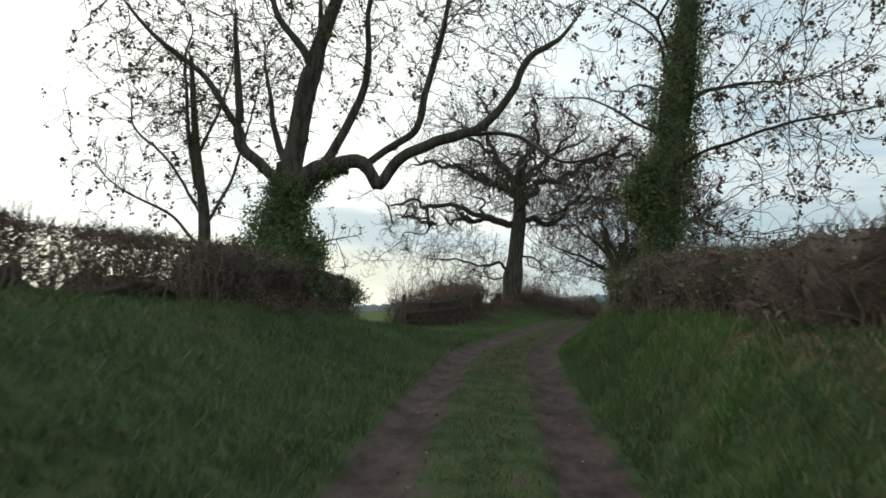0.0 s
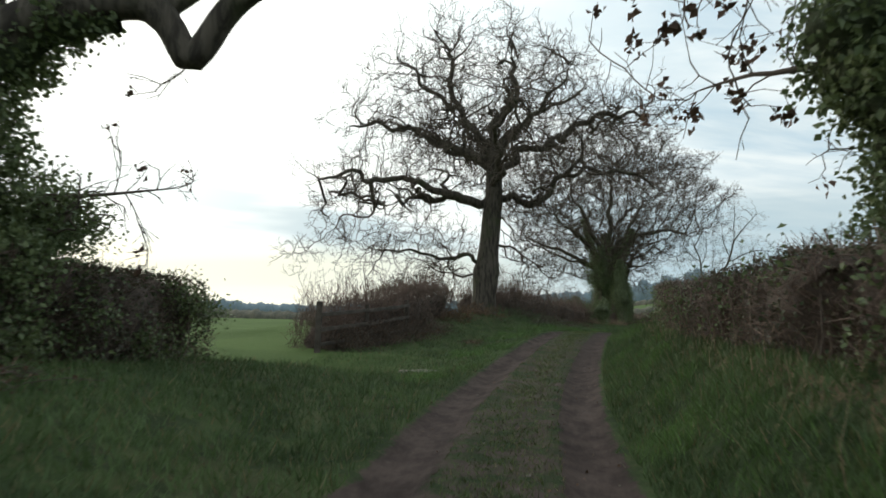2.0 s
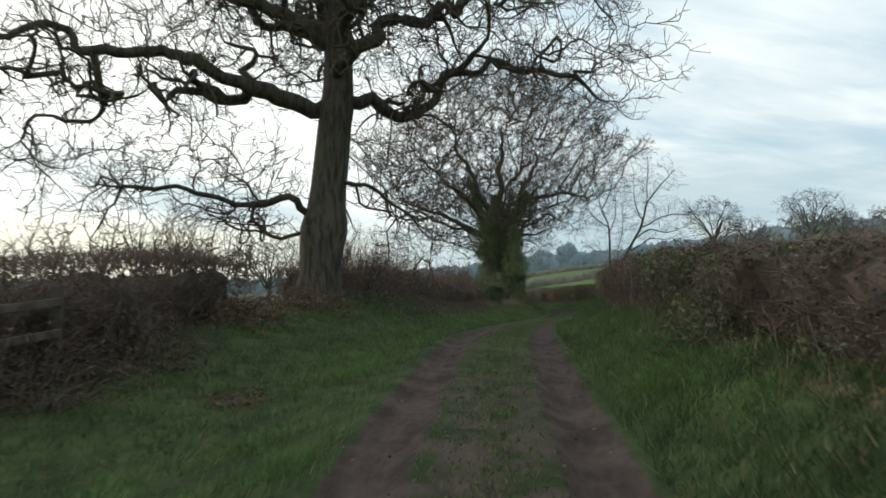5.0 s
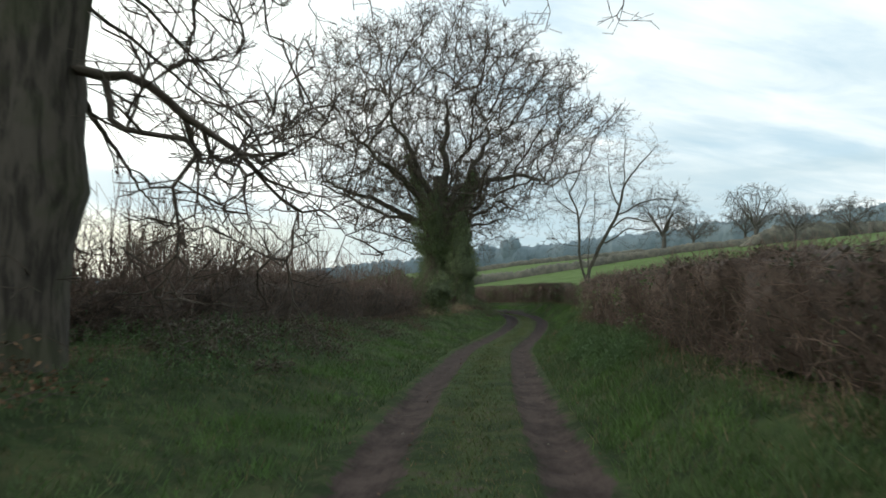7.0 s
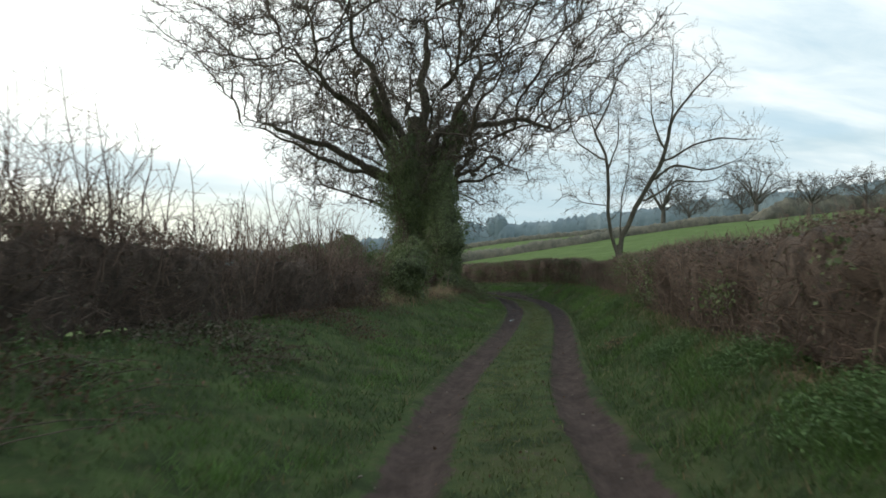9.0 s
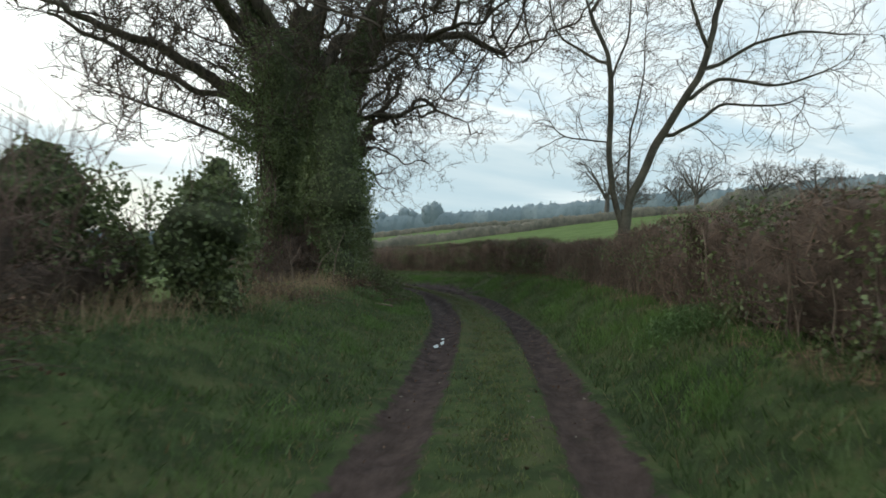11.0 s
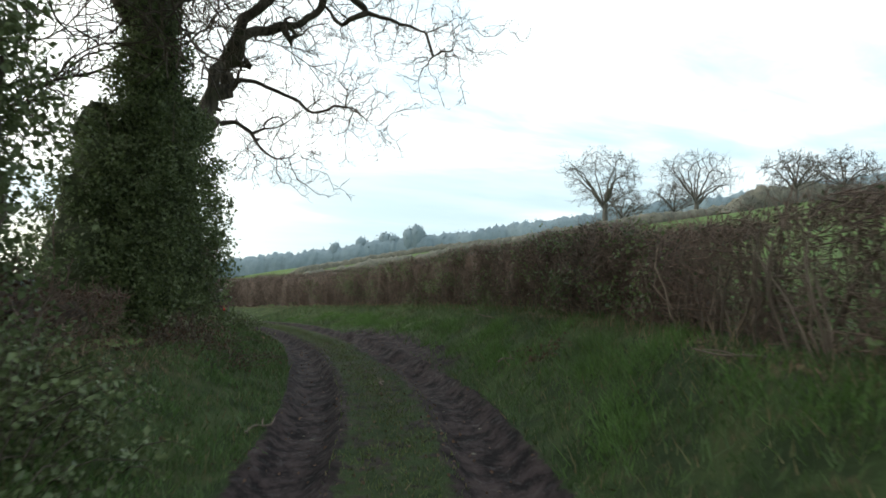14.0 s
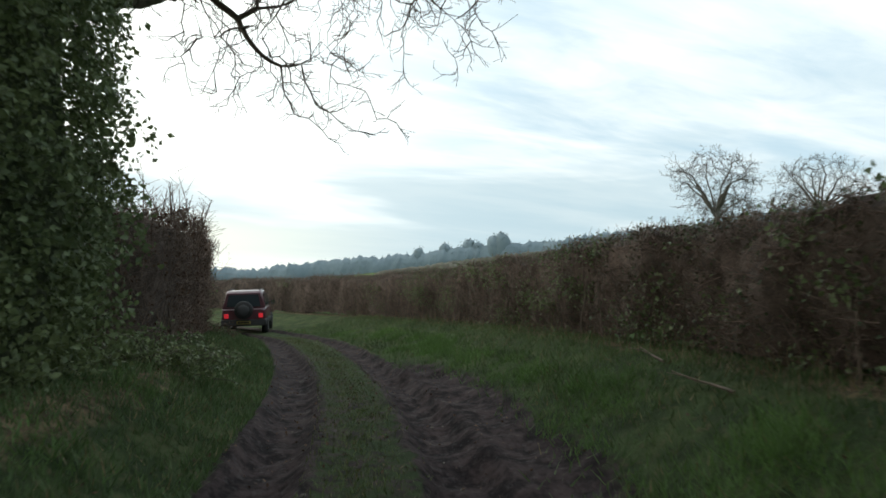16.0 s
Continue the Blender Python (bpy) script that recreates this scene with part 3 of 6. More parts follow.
for y0, y1, gap, leafy, ivy, label in (
        (-4, 8.5, lambda y: 0.25 * np.exp(-((y - 6) / 2.0) ** 2), 150, 10, "flailed hawthorn hedge with bare pale stems on a grassy bank"),
        (8.5, 34, None, 430, 60, "trimmed thorn hedge with brown twigs and dull leaves"),
        (34, 52, None, 130, 14, "trimmed brown thorn hedge with many upright stems"),
        (52, 58.5, None, 230, 30, "leafy trimmed hedge of bramble and thorn"),
        (58.5, 68.5, lambda y: np.interp(y, [58.5, 60.5], [0.05, 0.2]) + 0.16 * np.sin(np.asarray(y, float) * 2.3), 330, 16, "thin gappy hedge of bare stems, the field showing through"),
        (68.5, 92, None, 330, 110, "dense trimmed hedge with grey-green leaves and dark hollows"),
        (92, 118, None, 200, 20, "trimmed thorn hedge round the bend")):
    thin = y0 == 58.5
    hedge(label, y0, y1, 1, right_foot, right_height, 1.1, stout=1.25 if thin else 1.0, stems=24 if thin else 8, twigs=480 if thin else 100, leafy=leafy, gaps=gap, core=not thin, airy=thin, ivy=ivy, over=0.6, leaf_size=0.024 if thin else 0.025, group="hedge along the lane")

hedge("bare gappy hedge with sky showing through", -4, 10.6, -1, left_foot, lambda y: np.interp(y, [-4, 3, 5.4, 7, 10.6], [0.7, 0.7, 0.72, 0.86, 1.15]), 0.9, stems=24, twigs=560, leafy=420, ivy=6,
      gaps=lambda y: 0.35 + 0.3 * np.sin(np.asarray(y, float) * 2.1), core_top=0.4, airy=True, group="hedge on the bank")
hedge("trimmed brown hedge on a high grassy bank", 10.6, 16.4, -1, left_foot,
      lambda y: np.interp(y, [9, 13, 16.4], [1.12, 1.2, 1.2]), 1.2, stems=6, twigs=130, leafy=170, ivy=12, over=0.5, group="hedge on the bank")
hedge("dark evergreen end of the hedge at the field gateway", 15.8, 21.0, -1, left_foot,
      lambda y: np.interp(y, [15, 17, 18.6, 20, 21, 21.4], [1.2, 1.3, 1.45, 1.45, 1.15, 0.7]), 1.5, stems=8, twigs=110, leafy=420, ivy=60, over=0.1, group="hedge on the bank")
hedge("overgrown hedge of bare upright shoots behind the fence", 27.1, 35.4, -1, lambda y: np.interp(y, [26, 28, 30.5, 33, 40], [6.3, 5.85, 5.45, 5.3, 5.1]),
      lambda y: np.interp(y, [26.5, 27.5, 29, 31, 33.6, 35.4], [0.6, 0.8, 1.2, 1.5, 1.4, 1.0]), 1.5, stems=14, twigs=200, leafy=40, shoots=60, shoot=1.0, core_fill=0.55, core_top=0.85, over=0.0, group="overgrown hedge")
hedge("overgrown brown hedge of bare shoots and brambles", 40.0, 58.5, -1, lambda y: left_foot(y) + 0.3, lambda y: np.interp(y, [40, 42, 44, 47, 52, 58], [0.8, 0.9, 1.2, 1.45, 1.45, 1.15]) + 0.12 * np.sin(np.asarray(y, float) * 1.3), 1.8, stems=9, twigs=120,
      leafy=50, shoots=60, shoot=1.45, core_fill=0.6, group="overgrown hedge")


# ---- trees ----
def lumpy(path, radii, sides=14, rough=0.12):
    """A thick trunk with flutes and swellings."""
    v, f = tubes(path[None], radii[None], sides)
    k = len(path)
    v = v.reshape(k, sides, 3)
    out = v - path[:, None]
    a = np.arange(sides) * 2 * math.pi / sides
    swell = 1 + rough * (np.sin(3 * a + 0.7)[None] * 0.6 + np.sin(5 * a[None] + np.arange(k)[:, None] * 0.5) * 0.4 + 0.5 * rng.normal(size=(k, sides)) * 0.5)
    return (path[:, None] + out * swell[:, :, None]).reshape(-1, 3), f


def grow(trunk, trunk_r, limbs, targets, step, reach, kill, wander, rise, carry, tip, power, rounds=140):
    """A branching crown that fills a cloud of target places, budding from the trunk and the given limbs.
    Gives the joints, each one's parent (-1: none) and radius."""
    joints, parent, least = [trunk[0]], [-1], [trunk_r[0]]

    def lay(path, radii, link):
        far = np.r_[0, np.cumsum(np.linalg.norm(np.diff(path, axis=0), axis=1))]
        for d in np.arange(step, far[-1], step):
            joints.append(np.array([np.interp(d, far, path[:, i]) for i in range(3)]))
            parent.append(link)
            least.append(np.interp(d, far, radii))
            link = len(joints) - 1

    lay(trunk, trunk_r, 0)
    for path, radii in limbs:
        lay(path, radii, int(np.argmin(np.linalg.norm(np.array(joints) - path[0], axis=1))))
    pos, par, low = np.array(joints), np.array(parent), np.array(least)
    kids = np.bincount(par[1:], minlength=len(pos))
    want = np.asarray(targets, float)
    near = np.full(len(want), 1e9)
    who = np.zeros(len(want), int)
    fresh = np.arange(len(pos))
    for _ in range(rounds):
        if not len(want) or not len(fresh):
            break
        for part_of in np.array_split(fresh, max(1, len(fresh) // 800)):
            gap = np.linalg.norm(want[:, None] - pos[part_of][None], axis=2)
            j = gap.argmin(1)
            g = gap[np.arange(len(want)), j]
            who = np.where(g < near, part_of[j], who)
            near = np.minimum(near, g)
        keep = near > kill
        want, near, who = want[keep], near[keep], who[keep]
        on = near < reach
        if not on.any():
            break
        pull = np.zeros_like(pos)
        np.add.at(pull, who[on], unit(want[on] - pos[who[on]]))
        buds = np.unique(who[on])
        buds = buds[kids[buds] < 3]
        back = unit(pos[buds] - pos[np.maximum(par[buds], 0)])
        way = unit(unit(pull[buds]) + carry * back + wander * rng.normal(size=(len(buds), 3)) + np.array([0, 0, rise]))
        spot = pos[buds] + way * step
        fresh = len(pos) + np.arange(len(spot))
        pos, par, low = np.concatenate([pos, spot]), np.concatenate([par, buds]), np.concatenate([low, np.zeros(len(spot))])
        np.add.at(kids, buds, 1)
        kids = np.concatenate([kids, np.zeros(len(spot), int)])
    load = np.zeros(len(pos))
    rad = np.zeros(len(pos))
    for i in range(len(pos) - 1, -1, -1):
        own = max(load[i], tip ** power) ** (1 / power)
        rad[i] = own if not low[i] else min(max(own, 0.75 * low[i]), 1.1 * low[i])
        if par[i] >= 0:
            load[par[i]] += rad[i] ** power
    return pos, par, rad


def chains(par, rad):
    """Joints in runs from a fork out to a tip, each following the stoutest way."""
    kids = [[] for _ in par]
    for i, p in enumerate(par):
        if p >= 0:
            kids[p].append(i)
    runs, todo = [], [(-1, 0)]
    while todo:
        before, i = todo.pop()
        run = [before] if before >= 0 else []
        while True:
            run.append(i)
            if not kids[i]:
                break
            best = max(kids[i], key=lambda k: rad[k])
            todo.extend((i, k) for k in kids[i] if k != best)
            i = best
        runs.append(run)
    return runs


def runs_mesh(runs, pos, rad, sides):
    """Tubes along runs of joints of any length."""
    run_of = np.repeat(np.arange(len(runs)), [len(r) for r in runs])
    index = np.concatenate([np.array(r) for r in runs])
    p, r = pos[index], rad[index].copy()
    first = np.r_[True, run_of[1:] != run_of[:-1]]
    r[first] = np.minimum(r[first], np.r_[r[1:], r[-1]][first] * 1.25)
    last = np.r_[first[1:], True]
    ahead = np.r_[p[1:], p[-1:]] - p
    behind = p - np.r_[p[:1], p[:-1]]
    along = unit(np.where(last[:, None], 0, ahead) + np.where(first[:, None], 0, behind))
    heads = along[first][run_of]
    ref = np.where(np.abs(heads[:, 2:]) > 0.8, np.array([1.0, 0, 0]), np.array([0, 0, 1.0]))
    a = unit(np.cross(along, ref))
    b = np.cross(along, a)
    turn = np.arange(sides) * 2 * math.pi / sides
    ring = a[:, None] * np.cos(turn)[:, None] + b[:, None] * np.sin(turn)[:, None]
    verts = (p[:, None] + ring * r[:, None, None]).reshape(-1, 3)
    base = np.nonzero(~last)[0][:, None] * sides
    i, j = np.arange(sides), (np.arange(sides) + 1) % sides
    return verts, np.stack([base + i, base + j, base + j + sides, base + i + sides], -1).reshape(-1, 4)


def ball(count, centre, size, shell=0.45):
    """Places spread through an egg, more of them towards its skin."""
    way = unit(rng.normal(size=(count, 3)))
    return np.array(centre) + way * rng.random((count, 1)) ** shell * np.array(size)


def dome(count, profile, squash=1.0, shell=0.42, lumps=0.12, centre=(0.0, 0.0)):
    """Places in a crown whose half width follows its height: profile of (height, half width)."""
    hs, ws = np.array(profile, float).T
    z = hs[0] + (hs[-1] - hs[0]) * rng.random(count * 4)
    w = np.interp(z, hs, ws)
    keep = rng.random(len(z)) < (w / ws.max()) ** 1.6
    z, w = z[keep][:count], w[keep][:count]
    a = rng.random(len(z)) * 6.283
    uneven = 1 + lumps * (np.sin(3 * a + z * 0.9) + 0.7 * np.sin(5 * a - 1.7 * z + 1))
    r = w * rng.random(len(z)) ** shell * uneven
    return np.stack([centre[0] + r * np.cos(a), centre[1] + r * np.sin(a) * squash, z], -1)


def along_limbs(count, limbs, spread, start=0.3):
    """Places in a cloud round the outer parts of some limbs."""
    out = []
    for points, r in limbs:
        p = smooth_path(points, 40)
        n = max(4, int(count * np.linalg.norm(np.diff(p, axis=0), axis=1).sum()))
        i = (40 * (start + (1 - start) * rng.random(n))).astype(int)
        out.append(p[np.minimum(i, 39)] + rng.normal(size=(n, 3)) * spread)
    return np.concatenate(out)


def side_boughs(limbs, per_metre, long, stout, turn=0.75, start=0.25, rise=0.15):
    """Crooked boughs that leave the given limbs sideways and change direction at every joint."""
    out = []
    for points, r in limbs:
        p = smooth_path(points, 40)
        reach = np.linalg.norm(np.diff(p, axis=0), axis=1).sum()
        for k in range(int(per_metre * reach + 0.5)):
            at = start + (0.95 - start) * rng.random()
            i = int(at * 38)
            along = unit(p[i + 1] - p[i])
            way = unit(0.6 * along + unit(rng.normal(size=3)) + np.array([0, 0, rise]))
            course = [p[i]]
            for _ in range(max(3, int(long * (0.6 + 0.7 * rng.random()) * (1.15 - 0.5 * at) / 0.42))):
                way = unit(way + turn * rng.normal(size=3) + np.array([0, 0, 0.4 * rise]))
                course.append(course[-1] + way * 0.42 * (0.7 + 0.6 * rng.random()))
            out.append((course, max(r * stout * (1.1 - 0.5 * at) * (0.6 + 0.6 * rng.random()), 0.03)))
    return out


def tree(name, at, label, trunk, radius, limbs, targets, bark=BARK, twig=TWIG, flare=1.5, ivy=None, keys=0, group="", tip_r=0.14, taper=0.62, gnarl=1.0, burr=0.0, finest=0.0045, hanging=(),
         step=0.25, reach=1.9, kill=0.4, wander=0.3, rise=0.05, carry=0.5, tip=0.009, power=2.1, shoots=(1, 0.45, 3), droop=0.05, kink=0.05, knee=0.75):
    """A bare tree. trunk: points from the base up (relative); limbs: (points, radius) each; targets: places that the crown fills;
    shoots: how many at each slender joint, how long, and how many twigs on each; ivy: (path, radii, leaves, size);
    keys: hanging clusters of dead leaf or seed on the finest twigs."""
    owner = thing(name, at, label, "tree", group)
    path = smooth_path(trunk, 16)
    rad = radius * np.linspace(1, taper, 16)
    rad[:4] *= np.linspace(flare, 1, 4)
    rad *= 1 + burr * np.exp(-((path[:, 2] - 2.0) / 0.55) ** 2)
    part("trunk", mesh_of("trunk", *lumpy(path, rad), bark, True), owner)
    boughs = []
    for points, r in limbs:
        k = max(26, 5 * len(points))
        p = smooth_path(points, k)
        p[2:] += np.cumsum(rng.normal(size=(k - 2, 3)) * 0.028 * r / 0.15, axis=0) * gnarl
        long = np.linalg.norm(np.diff(p, axis=0), axis=1).sum()
        p = smooth_path(p, max(int(long / 0.2), 8))
        knees = max(int(long / knee), 3)
        off = kink * rng.normal(size=(knees, 3))
        off[0] = 0
        p += np.stack([np.interp(np.linspace(0, 1, len(p)), np.linspace(0, 1, knees), off[:, i]) for i in range(3)], -1)
        boughs.append((p, r * np.linspace(1, tip_r, len(p)) * np.clip(np.linspace(6, 0, len(p)), 0.15, 1)))
    ends = [p[np.minimum((len(p) * (0.55 + 0.45 * rng.random(12))).astype(int), len(p) - 1)] + rng.normal(size=(12, 3)) * reach * 0.28 for p, r in boughs]
    targets = np.concatenate([targets] + ends)
    pos, par, size = grow(path, rad * 0.6, boughs, targets, step, reach, kill, wander, rise, carry, tip, power)
    size = np.maximum(size, finest)
    butt = int(np.linalg.norm(np.diff(path, axis=0), axis=1).sum() / step)
    stout, slim = [], []
    for run in chains(par, size):
        while len(run) > 1 and run[1] <= butt:
            run = run[1:]
        if len(run) < 2:
            continue
        (stout if size[run[1]] > 0.075 else slim).append(run)
    for run in stout:
        part("limb", mesh_of("limb", *runs_mesh([run], pos, size, 9), bark, True), owner)
    thick, fine = [], []
    if slim:
        thick.append(runs_mesh(slim, pos, size, 3))
    for points, r in hanging:
        p = smooth_path(points, 26)
        p[2:] += np.cumsum(rng.normal(size=(24, 3)) * 0.02, axis=0)
        q, s = p[None], r * np.linspace(1, 0.2, 26)[None]
        part("limb", mesh_of("limb", *tubes(q, s, 7), bark, True), owner)
        for each, long in ((4, 0.28), (3, 0.35)):
            q, s = sprout(q, s, each, 0.2, long, 28, 0.14, -0.02, 5, floor=-0.8)
            thick.append(tubes(q, np.maximum(s, finest), 4))
    part("branch", mesh_of("branch", *join(*thick), bark if bark is not BARK else TWIG, True), owner, "crooked bare branches", "stuff")
    # slender shoots along the outer branches, and twigs on them
    outer = np.nonzero(size < tip * 3.2)[0]
    outer = np.repeat(outer[par[outer] >= 0], shoots[0])
    back = unit(pos[outer] - pos[par[outer]])
    way = unit(0.8 * back + 0.75 * unit(rng.normal(size=back.shape)) + np.array([0, 0, droop]))
    long = (shoots[1] * (0.5 + rng.random(len(outer))))[:, None]
    course = [pos[outer]]
    for _ in range(2):
        way = unit(way + 0.3 * rng.normal(size=way.shape) + np.array([0, 0, droop]))
        course.append(course[-1] + way * long / 2)
    course = np.stack(course, 1)
    slender = np.minimum(size[outer] * 0.75, tip * 0.9)[:, None] * np.array([1, 0.8, 0.5])
    fine.append(tubes(course, np.maximum(slender, finest), 3))
    ends = course
    if shoots[2]:
        ends, thin = sprout(course, slender, shoots[2], 0.15, 0.6, 45, 0.2, droop, 2)
        fine.append(tubes(ends, np.maximum(thin, finest * 0.9), 3))
    part("twig", mesh_of("twig", *join(*fine), twig), owner, "fine bare twigs", "stuff")
    if keys:
        pick = ends[rng.integers(0, len(ends), keys), -1]
        n = 7
        p = (pick[:, None] + rng.normal(size=(keys, n, 3)) * np.array([0.05, 0.05, 0.07])).reshape(-1, 3) - np.array([0, 0, 0.05])
        part("dead_leaf", mesh_of("dead_leaf", *leaves(p, 0.06), BROWN_LEAF), owner, "hanging clusters of dark dead leaves", "stuff")
    if ivy:
        for points, r0, count, long, *loose in ivy:
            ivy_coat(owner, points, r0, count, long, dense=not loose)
    return owner


def ivy_coat(owner, points, r0, count, size, leaf=None, core=None, dense=True, rough=0.16):
    """Ivy round a trunk or stump: a lumpy mass, inner shade put into its dark colour, under a skin of leaves. points:
    the middle line, r0: radii along it.
    """
    k = 24
    path = smooth_path(points, k)
    rad = np.interp(np.linspace(0, 1, k), np.linspace(0, 1, len(r0)), r0)
    sides = 18
    v, f = tubes(path[None], rad[None], sides)
    v = v.reshape(k, sides, 3)
    lump = 1 + rough * rng.normal(size=(k, sides))
    lump = (lump + np.roll(lump, 1, 1) + np.roll(lump, 1, 0) + np.roll(lump, -1, 1)) / 4
    broad = rng.normal(size=(6, 6))
    lump = lump + rough * 0.9 * broad[np.arange(k)[:, None] * 6 // k, np.arange(sides)[None] * 6 // sides]
    lump = np.clip((lump + np.roll(lump, 1, 1) + np.roll(lump, -1, 1)) / 3, 0.55, 1.5)
    outer = path[:, None] + (v - path[:, None]) * lump[:, :, None]
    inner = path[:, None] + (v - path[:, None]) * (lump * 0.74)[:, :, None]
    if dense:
        part("ivy_mass", mesh_of("ivy_mass", inner.reshape(-1, 3), f, core or IVY_CORE, True), owner, "inner mass of the ivy, shade put into its dark colour")
    else:
        bare = smooth_path(points, k)[None] + np.cumsum(rng.normal(size=(9, k, 3)) * 0.05, axis=1)
        part("ivy_stem", mesh_of("ivy_stem", *tubes(bare, np.linspace(0.035, 0.012, k)[None] * np.ones((9, 1)), 5), TWIG, True), owner, "bare climbing stems", "stuff")
    i = rng.choice(k - 1, count, p=(rad[1:] + rad[:-1]) / (rad[1:] + rad[:-1]).sum())
    j = rng.integers(0, sides, count)
    s, t = rng.random((count, 1)), rng.random((count, 1))
    j2 = (j + 1) % sides
    p = (outer[i, j] * (1 - s) + outer[i, j2] * s) * (1 - t) + (outer[i + 1, j] * (1 - s) + outer[i + 1, j2] * s) * t
    mid = path[i] * (1 - t) + path[i + 1] * t
    out = unit(p - mid)
    push = np.abs(rng.normal(size=(count, 1))) * 0.10 - 0.10 + (rng.random((count, 1)) > 0.9) * 0.3 * rng.random((count, 1))
    p = p + out * push * np.clip(rad[i][:, None] * 1.3, 0.4, 1.2)
    if dense:
        tuft = rng.integers(0, count, max(count // 70, 1))
        loose = rng.random(count) < 0.4
        which = tuft[rng.integers(0, len(tuft), count)]
        heart = p[which] + out[which] * (0.04 + 0.22 * rng.random((len(tuft), 1)))[np.searchsorted(np.sort(tuft), which)] * np.clip(rad[i[which]][:, None] * 1.6, 0.4, 1.4)
        p = np.where(loose[:, None], heart + rng.normal(size=(count, 3)) * np.array([0.08, 0.08, 0.1]), p)
    if not dense:
        clump = mid + (p - mid) * (0.25 + 0.75 * rng.random((count, 1)) ** 0.5)
        seeds = clump[rng.integers(0, count, max(count // 45, 1))]
        p = seeds[rng.integers(0, len(seeds), count)] + rng.normal(size=(count, 3)) * 0.17
    part("ivy_leaf", mesh_of("ivy_leaf", *leaves(p, size, out + np.array([0, 0, 0.2])), leaf or IVY_LEAF), owner, "glossy dark ivy leaves", "stuff")


def ground_at(x, y):
    return float(land(x, y))


def fan(count, z0, z1, reach, rise, r, first=0.0, bend=0.3, droop=0.0, held=0.0, toward=(0.85, -0.5)):
    """Limbs set round a trunk, from z0 up to z1: reaching out, and rising by that much of their reach."""
    out = []
    for i in range(count):
        a = first + i * 2.39996 + 0.3 * rng.normal()
        t = i / max(count - 1, 1)
        z = z0 + (z1 - z0) * t
        l = reach * (1 - 0.45 * t) * (0.8 + 0.4 * rng.random())
        up = rise * (0.6 + 0.9 * t)
        d = np.array([math.cos(a), math.sin(a), 0])
        l *= 1 - held * max(0.0, toward[0] * d[0] + toward[1] * d[1])
        s = np.array([-math.sin(a), math.cos(a), 0]) * bend * rng.normal()
        o = np.array([0, 0, z])
        out.append(([tuple(o), tuple(o + d * l * 0.25 + [0, 0, up * l * 0.22]), tuple(o + (d + s * 0.5) * l * 0.55 + [0, 0, up * l * (0.5 + 0.1 * rng.normal())]),
                     tuple(o + (d + s) * l * 0.8 + [0, 0, up * l * 0.8 - droop]), tuple(o + (d + s) * l + [0, 0, up * l - droop * 2])], r * (1 - 0.35 * t)))
    return out


# the tree with the arched limb over the lane
def arched_crown():
    p = np.concatenate([ball(1500, (0.6, 0, 8.2), (7.0, 3.2, 4.4)), ball(260, (5.5, 0, 8.0), (2.6, 1.4, 2.4)), ball(160, (-2.6, -0.2, 5.0), (2.0, 1.5, 2.0))])
    return p[(p[:, 2] > 3.9 + 0.28 * np.clip(p[:, 0] - 2.5, 0, 9)) & (p[:, 2] > 4.6 - 0.5 * np.clip(-p[:, 0], 0, 6))]


